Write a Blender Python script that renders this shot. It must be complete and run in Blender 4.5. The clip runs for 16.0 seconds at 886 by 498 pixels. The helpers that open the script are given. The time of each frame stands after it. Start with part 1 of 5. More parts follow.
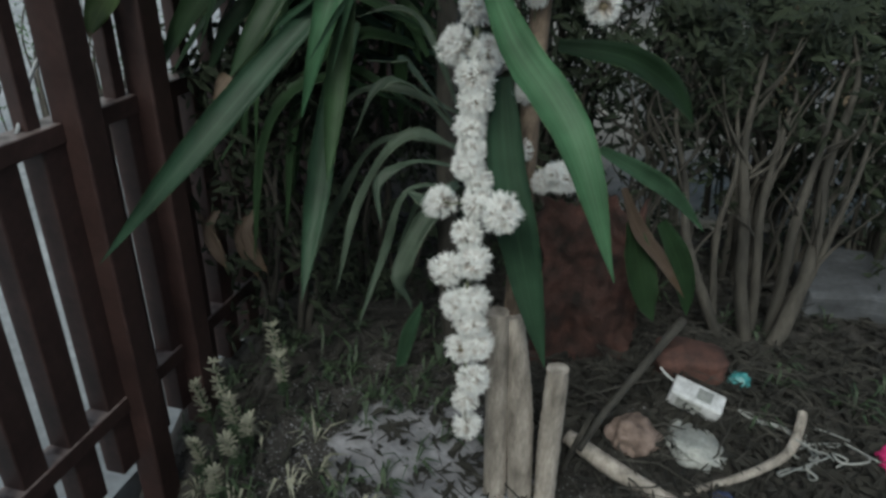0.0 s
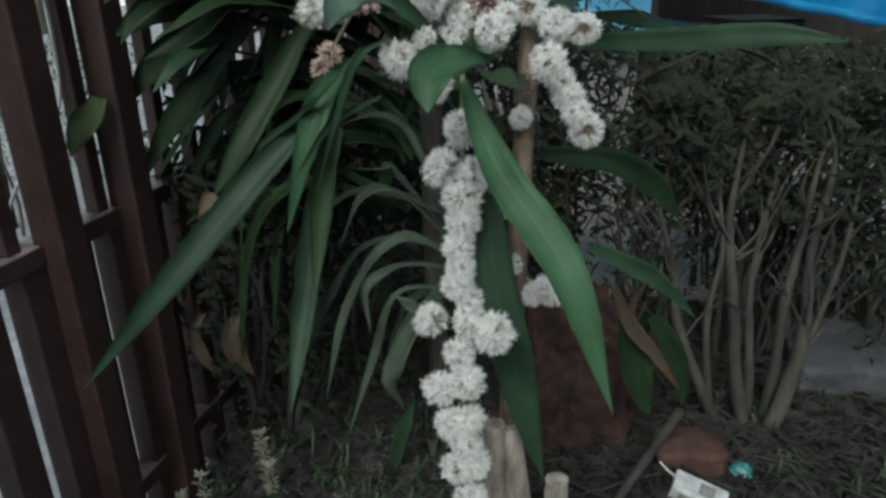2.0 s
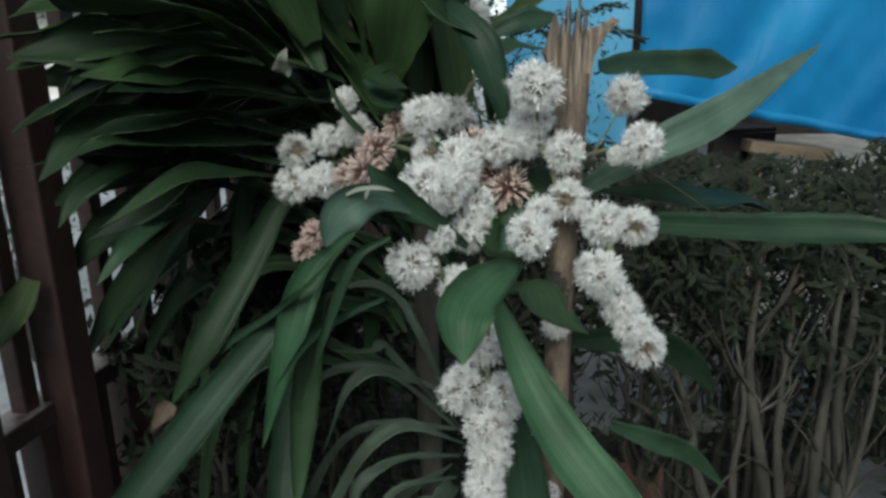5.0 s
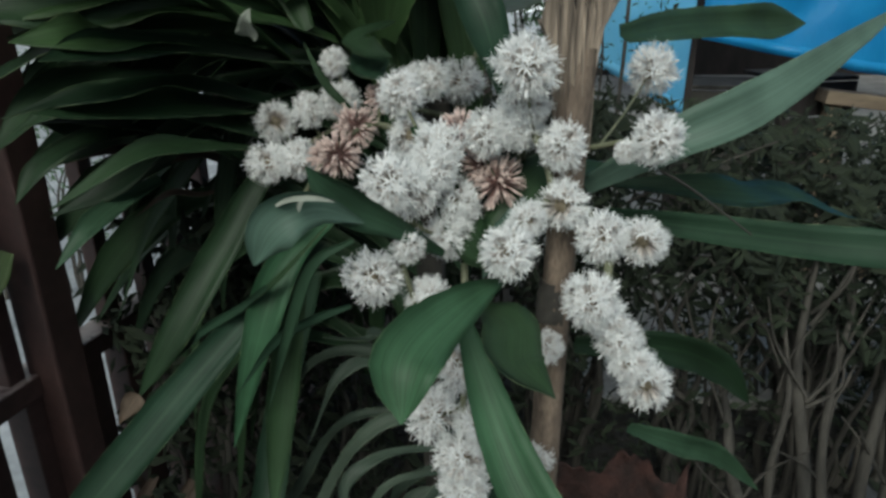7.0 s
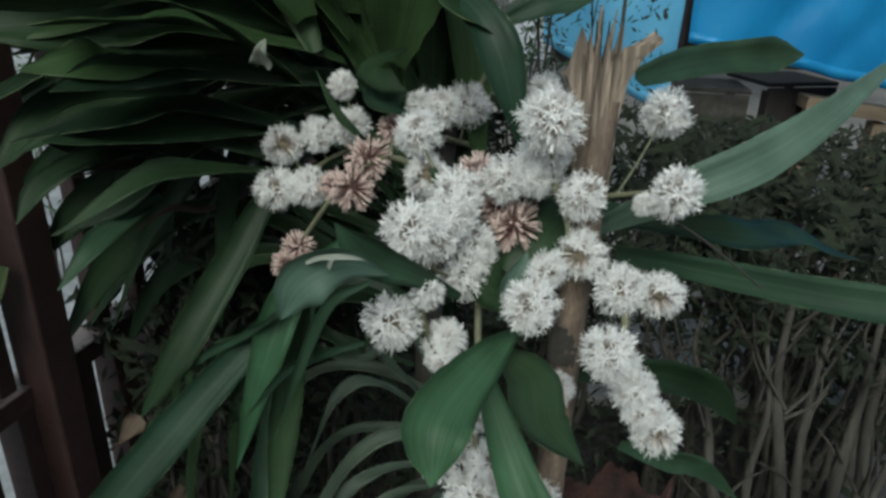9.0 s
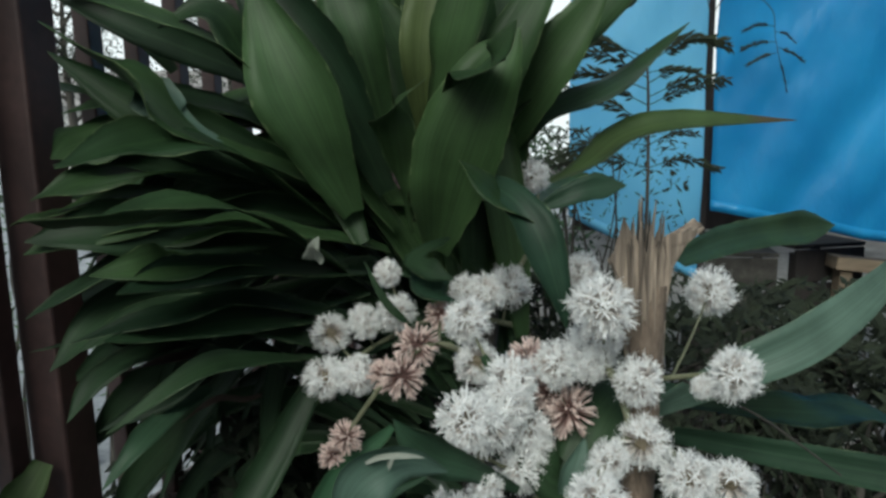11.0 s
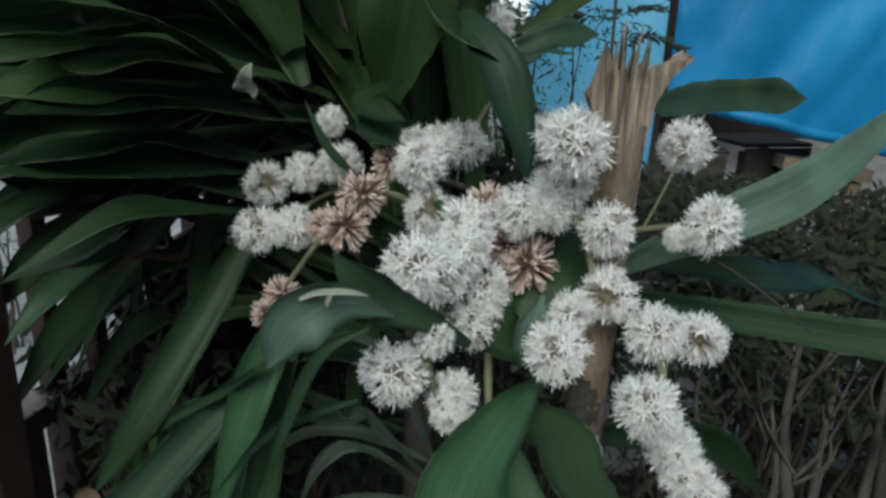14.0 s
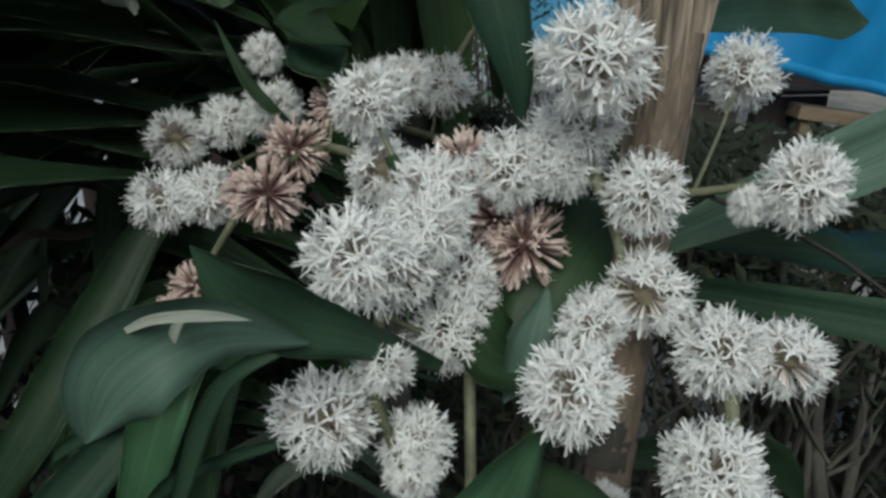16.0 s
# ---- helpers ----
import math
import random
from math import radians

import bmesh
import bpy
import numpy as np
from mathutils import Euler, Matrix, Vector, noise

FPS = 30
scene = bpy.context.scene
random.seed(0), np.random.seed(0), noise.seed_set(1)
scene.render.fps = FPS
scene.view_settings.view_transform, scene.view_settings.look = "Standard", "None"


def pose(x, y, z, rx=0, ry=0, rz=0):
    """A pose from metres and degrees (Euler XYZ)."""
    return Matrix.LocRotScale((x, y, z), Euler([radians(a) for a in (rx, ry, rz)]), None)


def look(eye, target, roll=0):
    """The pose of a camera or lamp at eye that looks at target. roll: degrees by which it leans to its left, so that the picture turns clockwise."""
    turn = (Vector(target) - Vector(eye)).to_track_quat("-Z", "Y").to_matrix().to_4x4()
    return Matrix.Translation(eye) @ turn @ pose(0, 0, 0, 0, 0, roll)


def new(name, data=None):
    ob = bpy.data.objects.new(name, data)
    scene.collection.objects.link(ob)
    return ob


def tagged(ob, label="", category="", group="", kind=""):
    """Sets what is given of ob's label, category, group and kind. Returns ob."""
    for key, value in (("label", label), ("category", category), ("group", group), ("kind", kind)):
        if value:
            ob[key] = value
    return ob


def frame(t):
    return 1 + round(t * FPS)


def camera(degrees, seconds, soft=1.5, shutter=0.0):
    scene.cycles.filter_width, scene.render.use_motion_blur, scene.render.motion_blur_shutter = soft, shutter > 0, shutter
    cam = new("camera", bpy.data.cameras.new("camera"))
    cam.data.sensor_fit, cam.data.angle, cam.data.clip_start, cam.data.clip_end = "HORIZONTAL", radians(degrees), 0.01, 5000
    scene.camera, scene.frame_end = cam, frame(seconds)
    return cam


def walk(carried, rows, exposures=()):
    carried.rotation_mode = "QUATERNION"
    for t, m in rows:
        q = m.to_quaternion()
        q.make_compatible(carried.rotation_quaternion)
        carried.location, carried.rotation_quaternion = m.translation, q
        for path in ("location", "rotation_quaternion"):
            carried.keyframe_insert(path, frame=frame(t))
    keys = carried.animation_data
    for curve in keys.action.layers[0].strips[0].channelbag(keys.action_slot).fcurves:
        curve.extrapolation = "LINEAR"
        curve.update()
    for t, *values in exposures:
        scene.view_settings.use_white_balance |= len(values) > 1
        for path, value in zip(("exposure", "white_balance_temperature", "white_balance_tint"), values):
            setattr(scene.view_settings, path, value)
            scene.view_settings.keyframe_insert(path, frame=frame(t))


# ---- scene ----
cam = camera(65.0, 16.0, soft=2.9)
PATH = [
    (0, (0.039, 0.007, 1.005), (-0.024, 1.786, 0.093), 1.2),
    (0.5, (0.031, 0.016, 1.019), (-0.039, 1.816, 0.152), 0.2),
    (1, (0.022, 0.015, 1.023), (-0.044, 1.823, 0.171), 0.9),
    (1.5, (0.035, 0.041, 1.063), (-0.013, 1.876, 0.269), 0.5),
    (2, (0.031, 0.059, 1.084), (0.005, 1.903, 0.310), -0.3),
    (2.5, (0.016, 0.075, 1.095), (0.015, 1.940, 0.372), -0.4),
    (3, (0.018, 0.112, 1.101), (0.042, 1.994, 0.426), -0.2),
    (3.5, (0.005, 0.141, 1.116), (0.023, 2.047, 0.511), 0.5),
    (4, (-0.002, 0.194, 1.132), (0.068, 2.104, 0.542), 0.7),
    (4.5, (-0.011, 0.246, 1.149), (0.060, 2.161, 0.574), -0.2),
    (5, (-0.036, 0.285, 1.178), (0.060, 2.204, 0.620), -0.6),
    (5.2, (-0.040, 0.298, 1.186), (0.043, 2.217, 0.652), -0.7),
    (7.3, (0.055, 0.433, 1.222), (-0.027, 2.286, 0.474), -0.4),
    (7.5, (0.034, 0.443, 1.239), (-0.020, 2.303, 0.506), -0.6),
    (8, (0.018, 0.438, 1.262), (-0.011, 2.279, 0.482), 0.2),
    (8.2, (0.016, 0.426, 1.266), (-0.015, 2.255, 0.459), 0.7),
    (10.3, (-0.008, 0.436, 1.264), (0.040, 2.322, 0.601), 2.6),
    (10.5, (-0.011, 0.437, 1.268), (0.028, 2.339, 0.650), 1.5),
    (11, (-0.014, 0.426, 1.285), (-0.095, 2.396, 0.955), -0.9),
    (11.5, (-0.013, 0.417, 1.301), (-0.119, 2.400, 1.064), -2.2),
    (12, (-0.015, 0.410, 1.295), (-0.136, 2.392, 1.060), -0.9),
    (12.5, (-0.020, 0.418, 1.278), (-0.093, 2.384, 0.918), 1.2),
    (13, (-0.020, 0.433, 1.255), (-0.041, 2.375, 0.779), 2.3),
    (13.5, (-0.013, 0.457, 1.235), (0.040, 2.377, 0.675), 2.6),
    (14, (-0.020, 0.487, 1.217), (0.058, 2.390, 0.608), 2.4),
    (14.5, (-0.025, 0.557, 1.181), (0.138, 2.428, 0.493), 2.0),
    (15, (-0.031, 0.591, 1.163), (0.155, 2.452, 0.453), 1.9),
    (15.5, (-0.006, 0.622, 1.173), (0.192, 2.499, 0.510), 2.1),
    (16, (0.009, 0.664, 1.171), (0.100, 2.529, 0.454), 1.5),
]
walk(cam, [(t, look(eye, target, roll)) for t, eye, target, roll in PATH], exposures=[(0, 0.21, 6320, 1), (5, 0.21, 6320, 1), (7.5, 0.16, 6320, 1), (11.5, 0.19, 6320, 1), (14, 0.14, 6320, 1), (15, 0.09, 6320, 1), (16, 0.01, 6320, 1)])

# ---- world and light ----
world = bpy.data.worlds.new("overcast_sky")
scene.world = world
world.use_nodes = True
wn, wl = world.node_tree.nodes, world.node_tree.links
sky = wn.new("ShaderNodeTexSky")
sky.sky_type, sky.sun_disc = "NISHITA", False
sky.sun_elevation, sky.sun_rotation = radians(43), radians(191)
sky.dust_density, sky.air_density = 4.0, 1.0
grey = wn.new("ShaderNodeHueSaturation")
grey.inputs["Saturation"].default_value = 0.62
wl.new(sky.outputs[0], grey.inputs["Color"])
wl.new(grey.outputs[0], wn["Background"].inputs["Color"])
wn["Background"].inputs["Strength"].default_value = 0.098
sun = new("sun", bpy.data.lights.new("sun", "SUN"))
sun.data.energy, sun.data.angle, sun.data.color = 1.55, radians(32), (1.0, 0.98, 0.94)
sun.matrix_world = look((-0.7, -2.7, 4.2), (0, 1, 0.6))


# ---- materials ----
def shader(name, rough=0.6, metal=0.0):
    m = bpy.data.materials.new(name)
    m.use_nodes = True
    n = m.node_tree.nodes
    b = n["Principled BSDF"]
    b.inputs["Roughness"].default_value = rough
    b.inputs["Metallic"].default_value = metal
    return m, n, m.node_tree.links, b


def ramp(n, stops):
    r = n.new("ShaderNodeValToRGB")
    e = r.color_ramp.elements
    while len(e) < len(stops):
        e.new(0.5)
    for k, (at, c) in zip(e, stops):
        k.position, k.color = at, (*c, 1)
    return r


def noise_tex(n, l, scale, detail=4, coord="Object", stretch=None):
    tc = n.new("ShaderNodeTexCoord")
    t = n.new("ShaderNodeTexNoise")
    t.inputs["Scale"].default_value, t.inputs["Detail"].default_value = scale, detail
    src = tc.outputs[coord]
    if stretch:
        mp = n.new("ShaderNodeMapping")
        mp.inputs["Scale"].default_value = stretch
        l.new(src, mp.inputs[0])
        src = mp.outputs[0]
    l.new(src, t.inputs["Vector"])
    return t


def mixc(n, l, fac, a, b, mode="MIX"):
    x = n.new("ShaderNodeMix")
    x.data_type, x.blend_type = "RGBA", mode
    for sock, v in ((x.inputs[0], fac), (x.inputs[6], a), (x.inputs[7], b)):
        if isinstance(v, (int, float)):
            sock.default_value = v
        elif isinstance(v, tuple):
            sock.default_value = (*v, 1)
        else:
            l.new(v, sock)
    return x.outputs[2]


def bumped(n, l, b, height, strength=0.4, dist=0.002):
    bp = n.new("ShaderNodeBump")
    bp.inputs["Strength"].default_value, bp.inputs["Distance"].default_value = strength, dist
    l.new(height, bp.inputs["Height"])
    l.new(bp.outputs[0], b.inputs["Normal"])


def speckled(name, dark, light, scale, rough=0.8, bump=0.4, dist=0.003, stretch=None, fine=None):
    """A surface that runs between two colours at two scales, with relief."""
    m, n, l, b = shader(name, rough)
    t = noise_tex(n, l, scale, 6, "Object", stretch)
    r = ramp(n, [(0.32, dark), (0.68, light)])
    l.new(t.outputs[0], r.inputs[0])
    f = noise_tex(n, l, fine or scale * 7, 5, "Object", stretch)
    c = mixc(n, l, 0.5, r.outputs[0], f.outputs[0], "OVERLAY")
    l.new(c, b.inputs["Base Color"])
    bumped(n, l, b, f.outputs[0], bump, dist)
    return m


def leaf_material(name, dark, light, tip=(0.10, 0.085, 0.04), tip_from=0.955):
    m, n, l, b = shader(name, 0.5)
    uv = n.new("ShaderNodeUVMap")
    uv.uv_map = "blade"
    sep = n.new("ShaderNodeSeparateXYZ")
    l.new(uv.outputs[0], sep.inputs[0])
    mp = n.new("ShaderNodeMapping")
    mp.inputs["Scale"].default_value = (34, 1.6, 1)
    l.new(uv.outputs[0], mp.inputs[0])
    vein = n.new("ShaderNodeTexNoise")
    vein.inputs["Scale"].default_value, vein.inputs["Detail"].default_value = 1.0, 3
    l.new(mp.outputs[0], vein.inputs["Vector"])
    blot = noise_tex(n, l, 14, 4)
    info = n.new("ShaderNodeObjectInfo")
    base = mixc(n, l, info.outputs["Random"], dark, light)
    base = mixc(n, l, 0.60, base, vein.outputs[0], "OVERLAY")
    base = mixc(n, l, 0.8, base, blot.outputs[0], "SOFT_LIGHT")
    pale = noise_tex(n, l, 5, 3)
    pr = ramp(n, [(0.52, (0, 0, 0)), (0.75, (0.35, 0.35, 0.35))])
    l.new(pale.outputs[0], pr.inputs[0])
    base = mixc(n, l, pr.outputs[0], base, tuple(c * 1.5 + 0.012 for c in light))
    mid = n.new("ShaderNodeMath")
    mid.operation = "SUBTRACT"
    mid.inputs[1].default_value = 0.5
    l.new(sep.outputs[0], mid.inputs[0])
    mab = n.new("ShaderNodeMath")
    mab.operation = "ABSOLUTE"
    l.new(mid.outputs[0], mab.inputs[0])
    rib = ramp(n, [(0.0, (1, 1, 1)), (0.05, (0, 0, 0))])
    l.new(mab.outputs[0], rib.inputs[0])
    half = n.new("ShaderNodeMath")
    half.operation = "MULTIPLY"
    half.inputs[1].default_value = 0.14
    l.new(rib.outputs[0], half.inputs[0])
    base = mixc(n, l, half.outputs[0], base, tuple(min(1, c * 1.7) for c in light))
    fray = noise_tex(n, l, 55, 4)
    rim = n.new("ShaderNodeMath")
    rim.operation = "MULTIPLY_ADD"
    rim.inputs[1].default_value = 0.16
    l.new(fray.outputs[0], rim.inputs[0])
    l.new(mab.outputs[0], rim.inputs[2])
    edge = ramp(n, [(0.565, (0, 0, 0)), (0.60, (0.75, 0.75, 0.75))])
    l.new(rim.outputs[0], edge.inputs[0])
    base = mixc(n, l, edge.outputs[0], base, tuple(c * 1.2 + k for c, k in zip(light, (0.13, 0.14, 0.08))))
    add = n.new("ShaderNodeMath")
    add.operation = "MULTIPLY_ADD"
    add.inputs[1].default_value = 0.12
    l.new(blot.outputs[0], add.inputs[0])
    l.new(sep.outputs[1], add.inputs[2])
    dry = ramp(n, [(tip_from + 0.06, (0, 0, 0)), (min(1.0, tip_from + 0.11), (1, 1, 1))])
    l.new(add.outputs[0], dry.inputs[0])
    base = mixc(n, l, dry.outputs[0], base, tip)
    l.new(base, b.inputs["Base Color"])
    b.inputs["Specular IOR Level"].default_value = 0.24
    bumped(n, l, b, vein.outputs[0], 0.28, 0.0013)
    tr = n.new("ShaderNodeBsdfTranslucent")
    l.new(base, tr.inputs["Color"])
    mx = n.new("ShaderNodeMixShader")
    mx.inputs[0].default_value = 0.18
    l.new(b.outputs[0], mx.inputs[1])
    l.new(tr.outputs[0], mx.inputs[2])
    l.new(mx.outputs[0], n["Material Output"].inputs[0])
    return m


def petal_material(name, heart, inner, outer):
    """Florets run from a tinted tube to pale tips: the blade map's v runs outwards."""
    m, n, l, b = shader(name, 0.7)
    uv = n.new("ShaderNodeUVMap")
    uv.uv_map = "blade"
    sep = n.new("ShaderNodeSeparateXYZ")
    l.new(uv.outputs[0], sep.inputs[0])
    r = ramp(n, [(0.0, heart), (0.30, inner), (0.62, outer)])
    l.new(sep.outputs[1], r.inputs[0])
    t = noise_tex(n, l, 60, 2)
    c = mixc(n, l, 0.25, r.outputs[0], t.outputs[0], "SOFT_LIGHT")
    l.new(c, b.inputs["Base Color"])
    tr = n.new("ShaderNodeBsdfTranslucent")
    l.new(c, tr.inputs["Color"])
    mx = n.new("ShaderNodeMixShader")
    mx.inputs[0].default_value = 0.38
    l.new(b.outputs[0], mx.inputs[1])
    l.new(tr.outputs[0], mx.inputs[2])
    l.new(mx.outputs[0], n["Material Output"].inputs[0])
    return m


LEAF = [
    # leaf green darkened for the shade inside the plant
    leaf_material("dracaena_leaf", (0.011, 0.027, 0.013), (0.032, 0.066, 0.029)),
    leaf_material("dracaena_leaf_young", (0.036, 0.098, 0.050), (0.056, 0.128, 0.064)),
    leaf_material("dracaena_leaf_yellowing", (0.044, 0.080, 0.028), (0.080, 0.112, 0.040), (0.07, 0.060, 0.032), 0.88),
    leaf_material("dracaena_leaf_dry", (0.065, 0.048, 0.038), (0.14, 0.108, 0.082), (0.09, 0.065, 0.045), 0.8),
    # the same green, lightened for outer leaves that catch the light
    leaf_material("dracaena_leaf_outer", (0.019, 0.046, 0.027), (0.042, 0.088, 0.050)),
    # lightened for the sky light that comes through the upper leaves
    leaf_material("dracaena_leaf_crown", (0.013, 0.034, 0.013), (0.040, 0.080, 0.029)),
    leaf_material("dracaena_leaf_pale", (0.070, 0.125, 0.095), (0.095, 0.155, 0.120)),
    leaf_material("dracaena_leaf_torn", (0.22, 0.25, 0.21), (0.33, 0.36, 0.31)),
    leaf_material("dracaena_leaf_inner", (0.036, 0.057, 0.041), (0.074, 0.102, 0.075)),
    # the crown green again, lightened for its lit leaves
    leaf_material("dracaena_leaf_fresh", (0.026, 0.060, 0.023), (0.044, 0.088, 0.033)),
]
# tan heart, darkened to stand for shade deep between the florets
WHITE = petal_material("white_florets", (0.26, 0.22, 0.15), (0.69, 0.64, 0.60), (0.92, 0.935, 0.93))
FADED = petal_material("faded_pink_florets", (0.17, 0.095, 0.085), (0.42, 0.275, 0.25), (0.80, 0.67, 0.62))
STALK = speckled("flower_stalk", (0.09, 0.10, 0.055), (0.19, 0.20, 0.13), 30, 0.6)
CANE = speckled("cane_bark", (0.070, 0.053, 0.041), (0.23, 0.178, 0.135), 60, 0.85, 0.6, 0.004, (1, 1, 0.35))
CUTWOOD = speckled("torn_cane", (0.045, 0.036, 0.029), (0.38, 0.315, 0.25), 170, 0.85, 0.9, 0.004, (1, 1, 0.06), 420)
OLDCANE = speckled("weathered_cane", (0.14, 0.126, 0.110), (0.42, 0.385, 0.345), 34, 0.85, 0.6, 0.004, (1, 1, 0.3))
STEEL = speckled("brown_painted_steel", (0.033, 0.019, 0.018), (0.064, 0.037, 0.034), 9, 0.5, 0.25, 0.001)


def dusty(m, dust):
    """Dust lies on the faces that look up."""
    n, l = m.node_tree.nodes, m.node_tree.links
    b = n["Principled BSDF"]
    geo = n.new("ShaderNodeNewGeometry")
    sep = n.new("ShaderNodeSeparateXYZ")
    l.new(geo.outputs["True Normal"], sep.inputs[0])
    t = noise_tex(n, l, 35, 4)
    mul = n.new("ShaderNodeMath")
    mul.operation = "MULTIPLY"
    l.new(sep.outputs[2], mul.inputs[0])
    l.new(t.outputs[0], mul.inputs[1])
    r = ramp(n, [(0.33, (0, 0, 0)), (0.55, (0.9, 0.9, 0.9))])
    l.new(mul.outputs[0], r.inputs[0])
    old = b.inputs["Base Color"].links[0].from_socket
    l.new(mixc(n, l, r.outputs[0], old, dust), b.inputs["Base Color"])
    return m


dusty(STEEL, (0.23, 0.19, 0.18))
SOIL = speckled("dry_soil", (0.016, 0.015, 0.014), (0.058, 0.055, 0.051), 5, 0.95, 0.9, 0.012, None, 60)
PAVE = speckled("grey_concrete", (0.20, 0.22, 0.24), (0.32, 0.345, 0.37), 3, 0.85, 0.3, 0.002)
SLAB = speckled("worn_concrete", (0.042, 0.046, 0.052), (0.085, 0.092, 0.102), 7, 0.9, 0.5, 0.004, None, 60)
YARD = speckled("sandy_concrete", (0.19, 0.187, 0.178), (0.33, 0.325, 0.31), 2.5, 0.9, 0.3, 0.004)
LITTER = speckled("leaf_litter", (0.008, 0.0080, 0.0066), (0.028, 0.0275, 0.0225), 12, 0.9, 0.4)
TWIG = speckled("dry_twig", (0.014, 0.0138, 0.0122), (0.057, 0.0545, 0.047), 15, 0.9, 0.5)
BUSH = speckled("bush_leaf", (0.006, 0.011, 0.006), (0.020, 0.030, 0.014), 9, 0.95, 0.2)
BARK = speckled("bush_stem", (0.024, 0.023, 0.020), (0.072, 0.067, 0.057), 14, 0.9, 0.7, 0.004, (1, 1, 0.3))
RUST = speckled("rusty_sheet", (0.012, 0.008, 0.007), (0.060, 0.026, 0.021), 22, 0.9, 0.9, 0.006)
CLAY = speckled("terracotta", (0.034, 0.018, 0.015), (0.092, 0.043, 0.034), 24, 0.85, 0.4)
PLANK = speckled("raw_planks", (0.11, 0.085, 0.058), (0.23, 0.18, 0.125), 8, 0.8, 0.4, 0.003, (0.2, 1, 1))
DARKWOOD = speckled("dark_timber", (0.008, 0.0065, 0.006), (0.024, 0.018, 0.017), 8, 0.85, 0.6, 0.004, (1, 1, 0.2))
WALLMAT = speckled("whitewashed_wall", (0.55, 0.55, 0.53), (0.78, 0.78, 0.76), 2, 0.9, 0.2)
ROOFMAT = speckled("grey_roof_sheet", (0.16, 0.155, 0.15), (0.28, 0.275, 0.27), 4, 0.6, 0.2)
GLASS = speckled("dark_window_pane", (0.02, 0.025, 0.03), (0.05, 0.055, 0.06), 3, 0.08, 0.02)
FOIL = speckled("silver_carton", (0.38, 0.39, 0.40), (0.66, 0.68, 0.70), 40, 0.3, 0.3)
BAG = speckled("grey_plastic_bag", (0.17, 0.18, 0.175), (0.34, 0.355, 0.34), 16, 0.45, 0.6, 0.004)
TEAL = speckled("teal_plastic", (0.03, 0.16, 0.17), (0.06, 0.26, 0.27), 20, 0.4)
PINKP = speckled("magenta_plastic", (0.55, 0.03, 0.16), (0.70, 0.06, 0.24), 20, 0.4)
SKIN = speckled("dry_husk", (0.10, 0.072, 0.06), (0.25, 0.19, 0.165), 40, 0.9, 0.6)
SHRUBGREEN = speckled("bright_shrub_leaf", (0.03, 0.07, 0.03), (0.09, 0.16, 0.08), 9, 0.7)
NAVY = speckled("navy_cloth", (0.02, 0.03, 0.08), (0.05, 0.07, 0.15), 20, 0.9)
WEED = speckled("pale_weed", (0.10, 0.11, 0.08), (0.28, 0.28, 0.22), 20, 0.8)
GRASS = speckled("low_herb", (0.016, 0.034, 0.016), (0.05, 0.08, 0.038), 20, 0.6)
ASH = speckled("cement_dust", (0.12, 0.122, 0.132), (0.26, 0.263, 0.285), 9, 0.95, 0.7, 0.006)
LATTICE = speckled("white_plastic_lattice", (0.36, 0.38, 0.39), (0.62, 0.64, 0.65), 12, 0.4, 0.2)


def tarp_material(name, dark, light):
    m, n, l, b = shader(name, 0.42)
    t = noise_tex(n, l, 2.2, 5)
    r = ramp(n, [(0.3, dark), (0.7, light)])
    l.new(t.outputs[0], r.inputs[0])
    tc = n.new("ShaderNodeTexCoord")
    ws = []
    for ax in ("X", "Z"):
        w = n.new("ShaderNodeTexWave")
        w.bands_direction = ax
        w.inputs["Scale"].default_value, w.inputs["Distortion"].default_value = 90, 0.4
        l.new(tc.outputs["Object"], w.inputs["Vector"])
        ws.append(w)
    weave = mixc(n, l, 0.5, ws[0].outputs[0], ws[1].outputs[0])
    c = mixc(n, l, 0.12, r.outputs[0], weave, "OVERLAY")
    l.new(c, b.inputs["Base Color"])
    crease = noise_tex(n, l, 6, 6, "Object", (1, 1, 0.5))
    bumped(n, l, b, crease.outputs[0], 0.8, 0.04)
    tr = n.new("ShaderNodeBsdfTranslucent")
    l.new(c, tr.inputs["Color"])
    mx = n.new("ShaderNodeMixShader")
    mx.inputs[0].default_value = 0.4
    l.new(b.outputs[0], mx.inputs[1])
    l.new(tr.outputs[0], mx.inputs[2])
    l.new(mx.outputs[0], n["Material Output"].inputs[0])
    return m


TARP = tarp_material("blue_tarpaulin", (0.012, 0.22, 0.53), (0.035, 0.39, 0.74))
# the left sheet's blue, paled for the sun on it
TARPLIGHT = tarp_material("sunlit_blue_tarpaulin", (0.12, 0.44, 0.72), (0.21, 0.60, 0.83))


# ---- building tools ----
def mesh_of(name, bm, material):
    me = bpy.data.meshes.new(name)
    bm.to_mesh(me)
    bm.free()
    me.materials.append(material)
    return me


def smooth(me):
    me.polygons.foreach_set("use_smooth", [True] * len(me.polygons))
    return me


def part(name, bm, material, parent=None, label="", soft=False):
    """Links a bmesh as one mesh object under a thing or a part."""
    ob = new(name, mesh_of(name, bm, material))
    if soft:
        smooth(ob.data)
    ob.parent = parent
    return tagged(ob, label)


def thing(name, label, category, at=(0, 0, 0), group="", kind=""):
    ob = new(name)
    ob.location = at
    return tagged(ob, label, category, group, kind)


